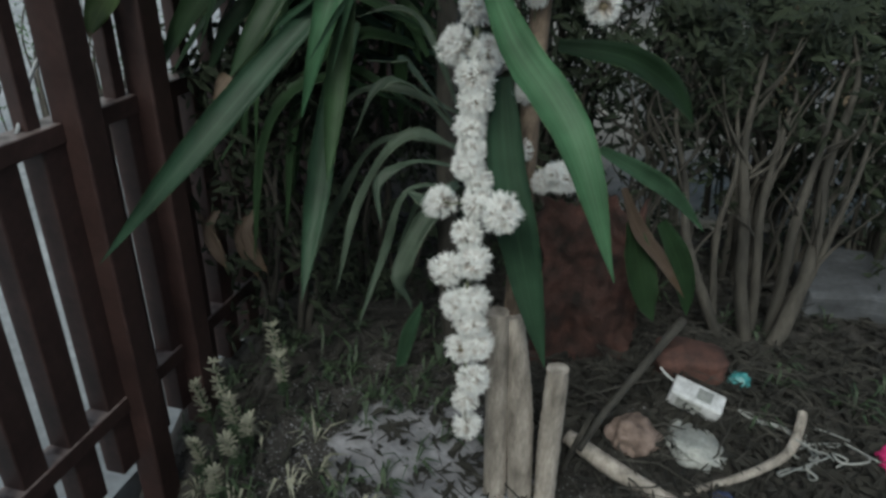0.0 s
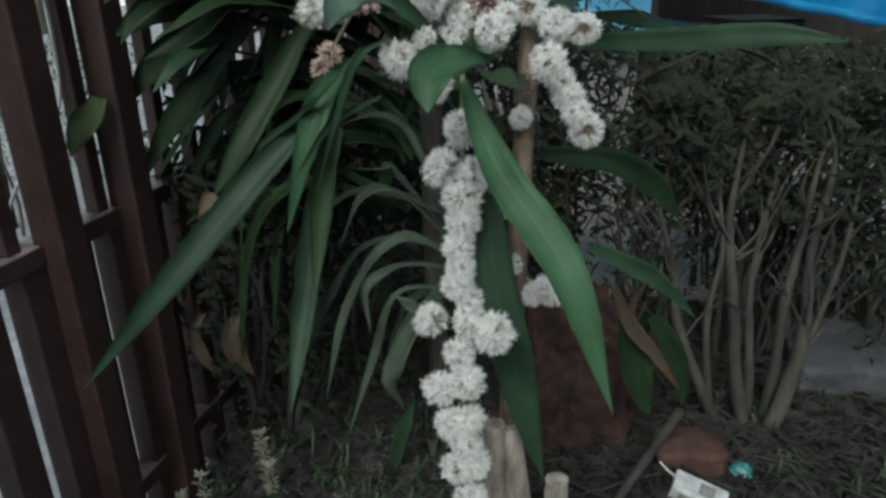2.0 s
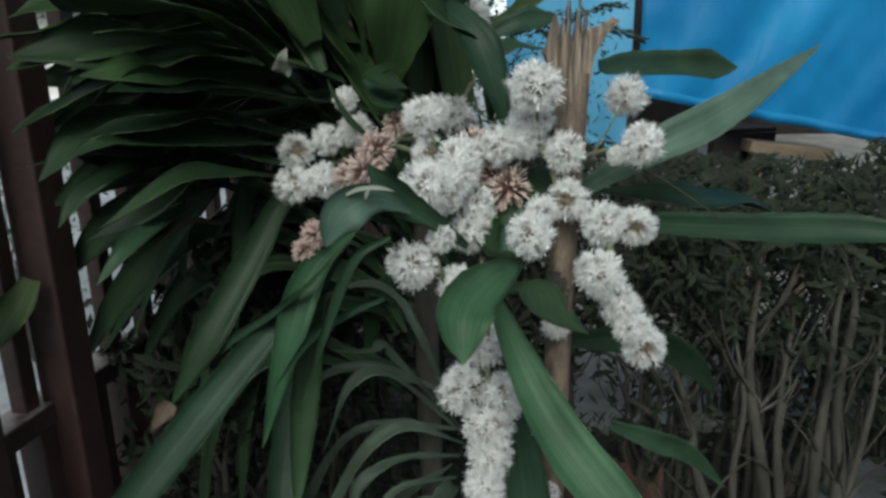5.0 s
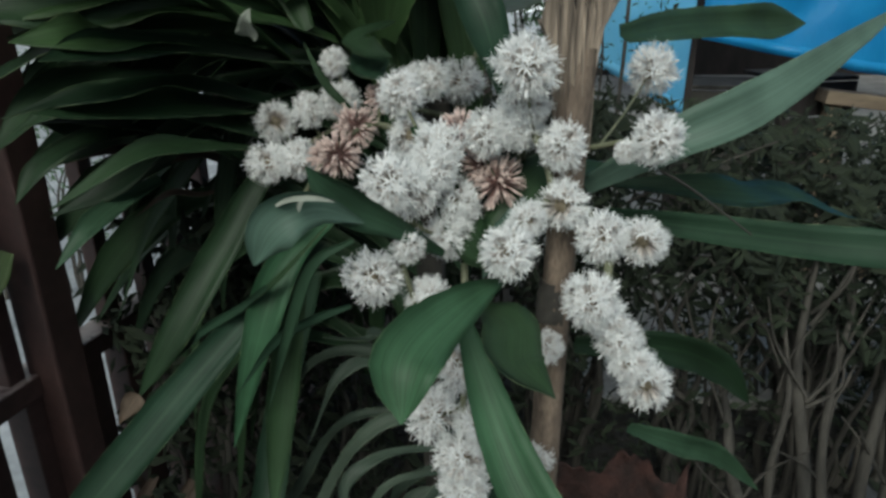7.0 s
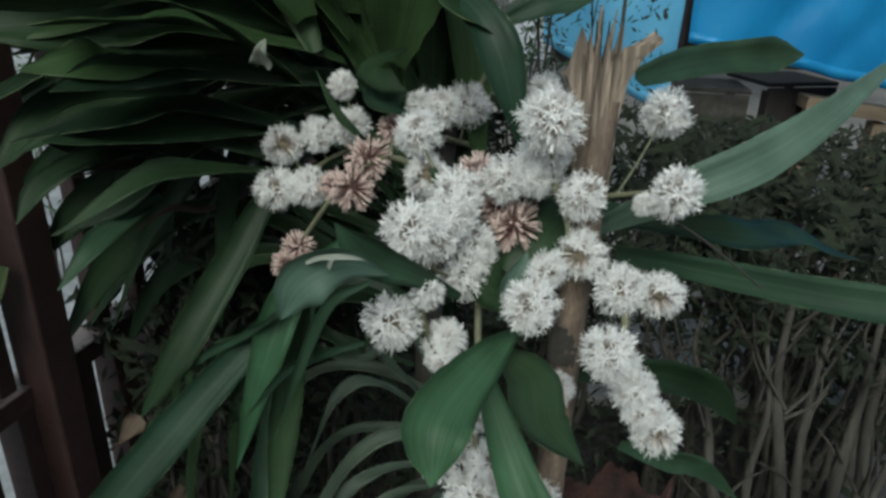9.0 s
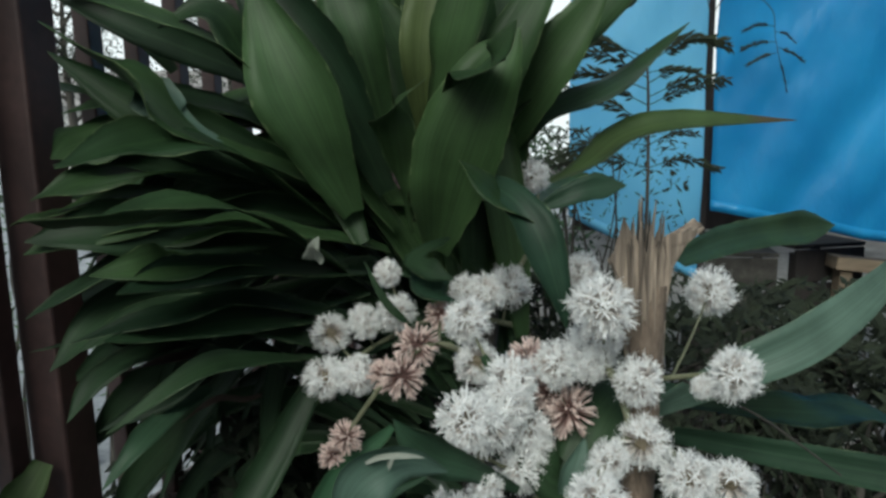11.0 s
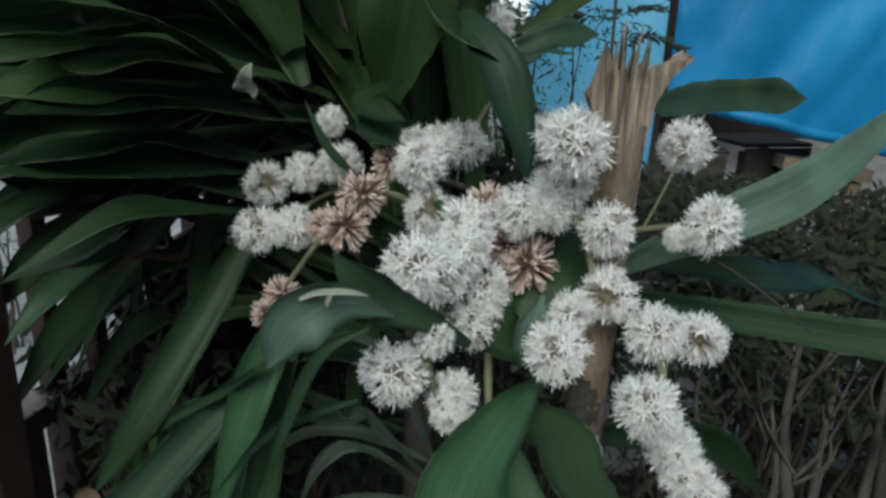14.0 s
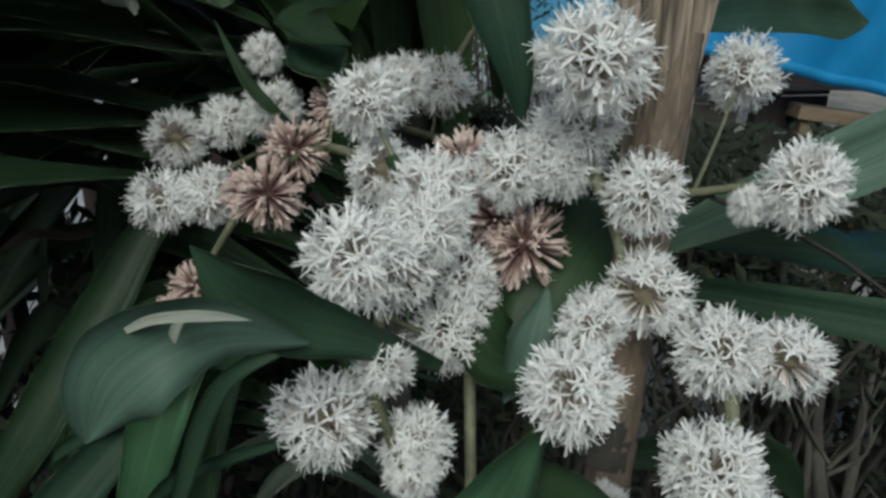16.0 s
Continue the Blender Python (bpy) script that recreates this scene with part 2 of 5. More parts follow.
def box(bm, centre, size, turn=None, bevel=0.0):
    m = Matrix.Translation(centre) @ (turn.to_4x4() if turn else Matrix.Identity(4)) @ Matrix.Diagonal((*size, 1))
    r = bmesh.ops.create_cube(bm, size=1, matrix=m)
    if bevel:
        edges = list({e for v in r["verts"] for e in v.link_edges})
        bmesh.ops.bevel(bm, geom=edges, offset=bevel, segments=2, affect="EDGES", profile=0.5)


def curve_points(pts, n):
    """A smooth run of n + 1 points through the given ones."""
    p = [Vector(q) for q in pts]
    p = [p[0] * 2 - p[1]] + p + [p[-1] * 2 - p[-2]]
    out = []
    spans = len(p) - 3
    for i in range(n + 1):
        u = min(i / n * spans, spans - 1e-6)
        k, f = int(u), u - int(u)
        a, b, c, d = p[k:k + 4]
        out.append(0.5 * (2 * b + (c - a) * f + (2 * a - 5 * b + 4 * c - d) * f * f + (3 * b - a - 3 * c + d) * f ** 3))
    return out


def tube(bm, pts, radii, sides=8, n=12, rough=0.0, cap=True):
    ring, last = curve_points(pts, n), None
    side = Vector((1, 0.13, 0.07))
    for i, c in enumerate(ring):
        tan = (ring[min(i + 1, n)] - ring[max(i - 1, 0)]).normalized()
        a = (side - tan * side.dot(tan)).normalized()
        b = tan.cross(a)
        f = i / n * (len(radii) - 1)
        k = min(int(f), len(radii) - 2)
        r = radii[k] + (radii[k + 1] - radii[k]) * (f - k)
        vs = []
        for j in range(sides):
            w = 2 * math.pi * j / sides
            q = r * (1 + rough * random.uniform(-1, 1))
            vs.append(bm.verts.new(c + a * math.cos(w) * q + b * math.sin(w) * q))
        if last:
            for j in range(sides):
                bm.faces.new((last[j], last[(j + 1) % sides], vs[(j + 1) % sides], vs[j]))
        elif cap:
            for e in bm.faces.new(vs[::-1]).edges:
                e.smooth = False
        last = vs
    if cap:
        for e in bm.faces.new(last).edges:
            e.smooth = False


def blade_mesh(bm, pts, width, face=0, n=20, fold=0.22, wave=0.17, thick=0.0007, base=0.42, full=0.55, rise=1.0, rng=random):
    """A strap leaf along a run of points: narrowed base, fullest past the middle, drawn-out tip, shallow keel, wavy margins."""
    uv = bm.loops.layers.uv.get("blade") or bm.loops.layers.uv.new("blade")
    ring = curve_points(pts, n)
    hint = Vector((0.05, -1, 0.35)) if face else Vector((0.0, -0.45, 1.0))
    cross = (-1, -0.55, 0, 0.55, 1)
    ph, tw, wob = rng.uniform(0, 6.28), rng.uniform(-0.4, 0.4) if face else rng.uniform(-0.9, 0.9), rng.uniform(8, 15)
    rows = []
    for i, c in enumerate(ring):
        s = i / n
        tan = (ring[min(i + 1, n)] - ring[max(i - 1, 0)]).normalized()
        side = tan.cross(hint)
        side = side.normalized() if side.length > 0.05 else Vector((1, 0, 0))
        up = side.cross(tan).normalized()
        turn = Matrix.Rotation(tw * (s - 0.3), 3, tan)
        side, up = turn @ side, turn @ up
        prof = base + (1 - base) * math.sin(s / full * math.pi / 2) ** rise if s < full else max(0.015, 1 - ((s - full) / (1 - full)) ** 1.65)
        prof *= 1 + 0.05 * math.sin(ph * 2 + s * 9)
        h = width / 2 * prof
        row = []
        for k in cross:
            nick = 0.10 * h * noise.noise(Vector((ph * 7 + s * 26, k * 3, 0))) if abs(k) == 1 else 0.0
            lift = abs(k) * fold * h + nick + wave * h * abs(k) ** 2 * math.sin(ph + s * wob + (1.7 if k > 0 else 0))
            row.append(c + side * k * (h + nick) + up * lift)
        rows.append([(bm.verts.new(q + up * thick / 2), bm.verts.new(q - up * thick / 2)) for q in row])
    for i in range(n):
        for j in range(4):
            for f, order in ((0, ((0, 0), (0, 1), (1, 1), (1, 0))), (1, ((0, 0), (1, 0), (1, 1), (0, 1)))):
                fc = bm.faces.new([rows[i + a][j + b][f] for a, b in order])
                for lp, (a, b) in zip(fc.loops, order):
                    lp[uv].uv = ((j + b) / 4, (i + a) / n)
        for j in (0, 4):
            q = [rows[i][j][0], rows[i + 1][j][0], rows[i + 1][j][1], rows[i][j][1]]
            fc = bm.faces.new(q)
            for lp, v in zip(fc.loops, (i, i + 1, i + 1, i)):
                lp[uv].uv = (j / 4, v / n)


# ---- the ground ----
def ground_height(x, y):
    """A bed that falls away towards the fence, with a heap of litter beside the canes."""
    z = 0.02 * noise.noise(Vector((x * 3, y * 3, 0))) + 0.014 * noise.noise(Vector((x * 11, y * 11, 3)))
    edge = min(1, max(0, (-0.30 - x) / 0.3))
    z -= edge * edge * (3 - 2 * edge) * min(0.30, max(0.13, 0.28 - 0.55 * (y - 1.05)))
    z -= 0.35 * min(1, max(0, (-0.946 + 0.22 * y - x) / 0.08))
    z += 0.085 * math.exp(-((x - 0.55) / 0.30) ** 2 - ((y - 1.22) / 0.22) ** 2)
    return z


def build_ground():
    bm = bmesh.new()
    # fine near the bed, coarse to the horizon
    xs = sorted({-400, -60, -15, -6, -3, -2, -1.6} | {round(-1.4 + 0.04 * i, 3) for i in range(76)} | {2, 3, 6, 15, 60, 400})
    ys = sorted({-400, -60, -15, -6, -3, -1} | {round(0.2 + 0.04 * i, 3) for i in range(76)} | {4, 6, 15, 60, 400})
    grid = [[bm.verts.new((x, y, ground_height(x, y))) for x in xs] for y in ys]
    for j in range(len(ys) - 1):
        for i in range(len(xs) - 1):
            bm.faces.new((grid[j][i], grid[j][i + 1], grid[j + 1][i + 1], grid[j + 1][i]))
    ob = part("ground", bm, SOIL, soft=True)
    tagged(ob, "dry grey-brown garden soil with stones and dust", "ground", kind="structure")


build_ground()


def fence_x(y):
    return -0.677 + 0.22 * (y - 1.04)


def build_fence():
    """A brown steel fence: close pickets on two rails, with heavier posts standing before it."""
    fence = thing("fence", "dark brown painted steel picket fence beside the plant", "fence", (fence_x(1.2), 1.2, 0))
    def add(name, bm, label=""):
        ob = part(name, bm, STEEL, fence, label)
        ob.matrix_parent_inverse = Matrix.Translation((-fence.location[0], -fence.location[1], 0))
        return ob
    ang = math.atan(0.22)
    rot = Matrix.Rotation(-ang, 3, "Z")
    length = 5.0
    for z in (0.06, 0.635, 2.3):
        bm = bmesh.new()
        mid = 0.1 + length / 2
        box(bm, (fence_x(mid), mid, z), (0.052, length, 0.036), rot, 0.003)
        add("rail", bm)
    tall, low = bmesh.new(), bmesh.new()
    box(tall, (0, 0, 1.47), (0.028, 0.030, 1.66), rot, 0.003)
    box(low, (0, 0, 0.27), (0.046, 0.056, 0.72), rot, 0.003)
    tall, low = mesh_of("picket", tall, STEEL), mesh_of("picket", low, STEEL)
    for k in range(-13, 33):
        y = 1.480 + 0.104 * k
        # thick pickets under the middle rail, slim bars above it but where a post stands
        for me, dy in ((low, 0.022), (tall, 0.0)):
            if me is tall and (1.30 < y < 1.42 or 1.10 < y < 1.24):
                continue
            ob = new("picket", me)
            ob.parent = fence
            ob.matrix_parent_inverse = Matrix.Translation((-fence.location[0], -fence.location[1], 0))
            ob.location = (fence_x(y + dy) - 0.002, y + dy, 0)
    bm = bmesh.new()
    box(bm, (0, 0, 1.0), (0.058, 0.058, 2.7), rot, 0.004)
    me = mesh_of("post", bm, STEEL)
    for x, yy in ((-0.624, 1.129), (-0.582, 1.317)):
        ob = new("post", me)
        ob.parent = fence
        ob.matrix_parent_inverse = Matrix.Translation((-fence.location[0], -fence.location[1], 0))
        ob.location = (x, yy, 0)


build_fence()


# ---- the flowering dracaena ----
plant = thing("dracaena_plant", "flowering dracaena with long arching green leaves and white flower balls", "plant", (0.1, 1.25, 0))
TO_PLANT = Matrix.Translation((-0.1, -1.25, 0))


def in_plant(ob):
    ob.parent, ob.matrix_parent_inverse = plant, TO_PLANT
    return ob


def leaf(pts, width, face=0, tone=None, full=0.55, base=0.42, rise=1.0):
    """One strap leaf of the plant. Leaves that hang broadside take the tone lightened for the light they catch."""
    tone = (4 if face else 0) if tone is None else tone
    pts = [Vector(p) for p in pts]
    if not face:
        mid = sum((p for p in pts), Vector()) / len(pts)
        # high leaves get the tone that has sky light in its colour
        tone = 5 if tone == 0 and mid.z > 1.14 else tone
        width *= 0.66 if mid.x < -0.05 and mid.z < 1.02 else 1.0 if mid.x < -0.05 and mid.z < 1.2 else 1.16
        base = min(base, 0.24 if mid.z > 1.14 else 0.16)
        pts[0] = pts[0] + (pts[0] - pts[1]) * 0.30
        loose = 0.026 if tone == 8 else 0.011
        pts = pts[:1] + [p + Vector([random.uniform(-loose, loose) for _ in range(3)]) for p in pts[1:]]
        width *= random.uniform(0.65, 1.15) if tone == 8 else 1.0
    bm = bmesh.new()
    blade_mesh(bm, pts, width, face, fold=0.38 if face else 0.22, wave=0.55 if tone == 8 else 0.17, full=full, base=base, rise=rise)
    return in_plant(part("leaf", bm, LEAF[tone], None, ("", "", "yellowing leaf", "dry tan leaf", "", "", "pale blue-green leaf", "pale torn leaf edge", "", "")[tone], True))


def ball_mesh(name, material, count, seed, gape=0.0):
    """A ball of open florets, about 1 in radius: slim tubes that end in six narrow recurved tepals round thin stamens, and some
    florets still in bud. With a gape, the florets leave the side towards -y bare, and the heart of the ball shows."""
    rng = random.Random(seed)
    bm = bmesh.new()
    uv = bm.loops.layers.uv.new("blade")

    def face(vs, vv):
        f = bm.faces.new(vs)
        for lp, v in zip(f.loops, vv):
            lp[uv].uv = (0.5, v)

    for i in range(count):
        z = 1 - 2 * (i + 0.5) / count
        w = i * 2.39996 + rng.uniform(-0.3, 0.3)
        r = math.sqrt(1 - z * z)
        d = Vector((r * math.cos(w), r * math.sin(w), z)) + Vector([rng.uniform(-0.16, 0.16) for _ in range(3)])
        d.normalize()
        if gape and -d.y > math.cos(gape) + rng.uniform(-0.07, 0.07):
            continue
        a = Matrix.Rotation(rng.uniform(0, 6.28), 3, d) @ d.orthogonal().normalized()
        b = d.cross(a)
        long = rng.uniform(0.80, 1.05)
        neck = rng.uniform(0.64, 0.78) * long
        lean = (a * rng.uniform(-1, 1) + b * rng.uniform(-1, 1)) * 0.06
        base = [bm.verts.new(d * 0.18 + (a * math.cos(k) + b * math.sin(k)) * 0.020) for k in (0, 2.1, 4.2)]
        top = [bm.verts.new(d * neck + lean + (a * math.cos(k) + b * math.sin(k)) * 0.036) for k in (0, 2.1, 4.2)]
        for k in range(3):
            face((base[k], base[(k + 1) % 3], top[(k + 1) % 3], top[k]), (0.05, 0.05, 0.5, 0.5))
        if rng.random() < 0.12:
            # a closed bud
            tip = bm.verts.new(d * (neck + 0.26 * long) + lean)
            mid = [bm.verts.new(d * (neck + 0.15 * long) + lean + (a * math.cos(k) + b * math.sin(k)) * 0.052) for k in (0, 2.1, 4.2)]
            for k in range(3):
                face((top[k], top[(k + 1) % 3], mid[(k + 1) % 3], mid[k]), (0.45, 0.45, 0.8, 0.8))
                face((mid[k], mid[(k + 1) % 3], tip), (0.8, 0.8, 0.9))
            continue
        spread = rng.uniform(0.15, 0.27)
        p0 = d * neck + lean
        for k in range(6):
            g = k * math.pi / 3 + rng.uniform(-0.28, 0.28)
            out = a * math.cos(g) + b * math.sin(g)
            tan = d.cross(out)
            wd = rng.uniform(0.021, 0.029)
            p1 = p0 + d * rng.uniform(0.10, 0.17) * long + out * spread * 0.62
            p2 = p0 + d * rng.uniform(0.06, 0.27) * long + out * spread * rng.uniform(1.0, 1.45)
            v = [bm.verts.new(q) for q in (p0 + tan * wd * 0.6, p0 - tan * wd * 0.6, p1 - tan * wd, p1 + tan * wd, p2 - tan * wd * 0.45, p2 + tan * wd * 0.45)]
            face((v[0], v[1], v[2], v[3]), (0.42, 0.42, 0.85, 0.85))
            face((v[3], v[2], v[4], v[5]), (0.85, 0.85, 1, 1))
        for k in range(3):
            g = k * 2.1 + rng.uniform(0, 1)
            out = (a * math.cos(g) + b * math.sin(g)) * rng.uniform(0.05, 0.14)
            tip, tan = p0 + d * long * rng.uniform(0.24, 0.36) + out, d.cross(out).normalized() * 0.010
            face([bm.verts.new(x) for x in (p0 - tan, p0 + tan, tip + tan * 0.6, tip - tan * 0.6)], (0.5, 0.5, 1, 1))
    core = bmesh.ops.create_icosphere(bm, subdivisions=2, radius=0.27)["verts"]
    for v in core:
        v.co *= rng.uniform(0.8, 1.2)
        for lp in v.link_loops:
            lp[uv].uv = (0.5, 0.0)
    return mesh_of(name, bm, material)


def bud_mesh(name, material, count, seed):
    """A faded ball, about 1 in radius: stout finger-shaped buds, a few of them split at the tip."""
    rng = random.Random(seed)
    bm = bmesh.new()
    uv = bm.loops.layers.uv.new("blade")
    for i in range(count):
        z = 1 - 2 * (i + 0.5) / count
        w = i * 2.39996 + rng.uniform(-0.3, 0.3)
        r = math.sqrt(1 - z * z)
        d = (Vector((r * math.cos(w), r * math.sin(w), z)) + Vector([rng.uniform(-0.2, 0.2) for _ in range(3)])).normalized()
        a = d.orthogonal().normalized()
        b = d.cross(a)
        long = rng.uniform(0.72, 1.08)
        bend = (a * rng.uniform(-1, 1) + b * rng.uniform(-1, 1)) * 0.12
        last = None
        for s, q in ((0.15, 0.022), (0.55, 0.032), (0.82, 0.052), (0.95, 0.048), (1.0, 0.018)):
            c = d * s * long + bend * s * s
            ring = [bm.verts.new(c + (a * math.cos(k * 1.2566) + b * math.sin(k * 1.2566)) * q) for k in range(5)]
            if last:
                for k in range(5):
                    f = bm.faces.new((last[0][k], last[0][(k + 1) % 5], ring[(k + 1) % 5], ring[k]))
                    for lp, v in zip(f.loops, (last[1], last[1], s, s)):
                        lp[uv].uv = (0.5, max(0.0, v * 0.95 - 0.22))
            last = (ring, s)
        f = bm.faces.new(last[0])
        for lp in f.loops:
            lp[uv].uv = (0.5, 0.8)
        if rng.random() < 0.4:
            for k in range(5):
                g = k * 1.2566 + rng.uniform(-0.3, 0.3)
                out = a * math.cos(g) + b * math.sin(g)
                p0, tan = d * 0.93 * long + bend, d.cross(out) * 0.026
                p1 = p0 + d * rng.uniform(0.06, 0.16) + out * rng.uniform(0.10, 0.18)
                f = bm.faces.new([bm.verts.new(q) for q in (p0 - tan, p0 + tan, p1 + tan * 0.5, p1 - tan * 0.5)])
                for lp, v in zip(f.loops, (0.5, 0.5, 1, 1)):
                    lp[uv].uv = (0.5, v)
    core = bmesh.ops.create_icosphere(bm, subdivisions=2, radius=0.26)["verts"]
    for v in core:
        for lp in v.link_loops:
            lp[uv].uv = (0.5, 0.0)
    return smooth(mesh_of(name, bm, material))


BALLS = [ball_mesh("flower_ball", WHITE, 158, 3), ball_mesh("flower_ball", WHITE, 144, 7), ball_mesh("flower_ball", WHITE, 128, 11), ball_mesh("flower_ball", WHITE, 150, 15)]
OPEN = [ball_mesh("flower_ball", WHITE, 136, 19, 0.62), ball_mesh("flower_ball", WHITE, 124, 23, 0.72)]
PINKS = [bud_mesh("faded_flower_ball", FADED, 150, 5), bud_mesh("faded_flower_ball", FADED, 130, 9)]


def panicle(balls, run, thick, meshes, label=""):
    """A flower stalk along a run of points, with a ball of florets on a short branch at each place given."""
    rng = random.Random(len(balls) * 7 + len(run))
    bm = bmesh.new()
    tube(bm, run, (thick, thick * 0.8, thick * 0.5), 7, 24)
    line = curve_points(run, 24)
    for x, y, z, r, *_ in balls:
        c = Vector((x, y, z))
        near = min(line, key=lambda q: (q - c).length)
        if (near - c).length > 0.004:
            tube(bm, (near, (near + c) / 2 - Vector((0, 0, 0.004)), c), (thick * 0.45, thick * 0.3), 5, 4)
    stalk = in_plant(part("flower_stalk", bm, STALK, None, label, True))
    for x, y, z, r, *bare in balls:
        # a fifth number marks a ball whose bare heart looks out, turned by that many degrees
        ob = new(meshes[0].name.split(".")[0], rng.choice(OPEN if bare else meshes))
        ob.parent = stalk
        turn = (rng.uniform(-25, 5), 0, bare[0]) if bare else [rng.uniform(0, 360) for _ in range(3)]
        ob.matrix_basis = pose(x, y, z, *turn) @ Matrix.Diagonal((r * rng.uniform(0.93, 1.05), r * rng.uniform(0.93, 1.05), r * rng.uniform(0.92, 1.04), 1))
    return stalk


SPIKE = [(0.041, 0.970, 0.873, 0.028), (0.018, 0.965, 0.822, 0.031, 45), (0.061, 0.960, 0.814, 0.029), (0.044, 0.950, 0.784, 0.032), (0.046, 0.945, 0.752, 0.029), (0.040, 0.940, 0.718, 0.026), (0.042, 0.935, 0.689, 0.025), (0.038, 0.930, 0.666, 0.028), (0.054, 0.930, 0.640, 0.025), (-0.000, 0.945, 0.602, 0.029, 40), (0.055, 0.920, 0.613, 0.028), (0.088, 0.880, 0.615, 0.032), (0.041, 0.900, 0.573, 0.026), (0.015, 0.900, 0.514, 0.030), (0.051, 0.885, 0.537, 0.031), (0.029, 0.890, 0.461, 0.028), (0.054, 0.885, 0.470, 0.028), (0.052, 0.880, 0.433, 0.028), (0.038, 0.880, 0.389, 0.028), (0.064, 0.880, 0.398, 0.028), (0.059, 0.870, 0.340, 0.030), (0.048, 0.870, 0.300, 0.025), (0.053, 0.870, 0.249, 0.028)]
SIDE = [(0.180, 0.985, 0.630, 0.030, -60), (0.150, 0.985, 0.622, 0.022), (0.113, 0.985, 0.672, 0.022), (0.117, 0.985, 0.757, 0.020), (0.123, 0.985, 0.885, 0.019), (0.165, 0.975, 0.640, 0.018)]
TAIL = [(0.160, 0.958, 1.005, 0.025), (0.193, 0.957, 1.002, 0.024, -20), (0.147, 0.918, 0.966, 0.028), (0.162, 0.925, 0.946, 0.022), (0.174, 0.927, 0.926, 0.023), (0.185, 0.925, 0.906, 0.023), (0.201, 0.930, 0.882, 0.027, -10)]
MID = [(0.081, 0.928, 1.003, 0.027), (0.130, 0.985, 1.024, 0.026, -30), (0.098, 0.965, 1.017, 0.020), (0.129, 1.006, 1.071, 0.026), (0.091, 1.042, 1.084, 0.027), (0.095, 0.998, 1.139, 0.031), (0.092, 1.030, 1.079, 0.022), (0.063, 1.040, 1.074, 0.025), (0.099, 1.030, 1.102, 0.025)]
RIGHT = [(0.208, 0.997, 1.079, 0.026), (0.232, 1.138, 1.118, 0.029), (0.182, 1.000, 1.067, 0.012)]
CENTRE = [(-0.019, 1.093, 1.102, 0.028), (-0.010, 1.093, 1.059, 0.025, 10), (0.020, 1.024, 1.063, 0.028), (-0.018, 0.987, 1.042, 0.031), (-0.001, 1.000, 1.035, 0.028), (0.015, 1.010, 1.048, 0.028), (0.037, 1.030, 1.013, 0.025), (0.029, 1.020, 0.981, 0.025), (-0.034, 0.961, 0.965, 0.030), (0.013, 0.979, 0.938, 0.023), (-0.004, 0.970, 0.990, 0.018), (0.011, 0.970, 0.925, 0.018), (0.040, 1.030, 0.998, 0.023)]
LEFT = [(-0.184, 1.190, 1.007, 0.028), (-0.146, 1.180, 1.014, 0.028), (-0.188, 1.250, 1.043, 0.028, 10), (-0.106, 1.240, 1.070, 0.028), (-0.122, 1.300, 1.108, 0.021), (0.037, 1.349, 1.078, 0.037), (0.003, 1.250, 1.093, 0.029), (-0.146, 1.250, 1.057, 0.024)]
PINK = [(-0.088, 1.120, 1.034, 0.027), (-0.074, 1.150, 1.058, 0.025), (-0.112, 1.160, 1.022, 0.020), (-0.156, 1.160, 0.948, 0.020), (-0.174, 1.160, 0.926, 0.018), (-0.049, 1.180, 1.084, 0.019)]
PINKR = [(0.076, 1.050, 1.026, 0.027), (0.040, 1.060, 1.071, 0.023), (0.060, 1.060, 1.039, 0.022)]
FAR = [(0.072, 1.400, 1.222, 0.028), (0.142, 1.394, 1.090, 0.029), (-0.023, 1.300, 1.083, 0.025)]
panicle(SPIKE, [(0.045, 1.03, 0.95), (0.045, 0.965, 0.84), (0.045, 0.94, 0.70), (0.045, 0.91, 0.58), (0.045, 0.885, 0.44), (0.05, 0.87, 0.25)], 0.0038, BALLS)
panicle(SIDE, [(0.12, 1.02, 0.80), (0.115, 1.0, 0.72), (0.13, 1.005, 0.65), (0.17, 1.0, 0.63)], 0.004, BALLS)
panicle(TAIL, [(0.13, 1.03, 1.03), (0.165, 0.97, 1.0), (0.165, 0.93, 0.96), (0.205, 0.935, 0.875)], 0.005, BALLS)
panicle(MID, [(0.10, 1.10, 1.02), (0.10, 1.05, 1.07), (0.11, 1.02, 1.07), (0.12, 1.0, 1.03), (0.085, 0.95, 1.01)], 0.005, BALLS)
panicle(RIGHT, [(0.13, 1.06, 1.05), (0.165, 1.03, 1.065), (0.19, 1.01, 1.075), (0.208, 0.997, 1.079)], 0.003, BALLS)
panicle(CENTRE, [(0.05, 1.12, 1.0), (0.02, 1.05, 1.04), (0.0, 1.02, 1.03), (-0.01, 0.98, 0.98), (0.0, 0.97, 0.94)], 0.005, BALLS)
panicle(LEFT, [(0.05, 1.36, 1.02), (-0.04, 1.30, 1.05), (-0.12, 1.27, 1.03), (-0.18, 1.22, 1.0)], 0.004, BALLS)
panicle(PINK, [(0.02, 1.16, 1.02), (-0.05, 1.15, 1.06), (-0.10, 1.14, 1.03), (-0.15, 1.16, 0.96), (-0.172, 1.16, 0.935)], 0.004, PINKS, "stalk with faded pink flower balls")
panicle(PINKR, [(0.05, 1.12, 1.01), (0.055, 1.08, 1.04), (0.06, 1.06, 1.05), (0.075, 1.05, 1.03)], 0.004, PINKS, "stalk with faded pink flower balls")
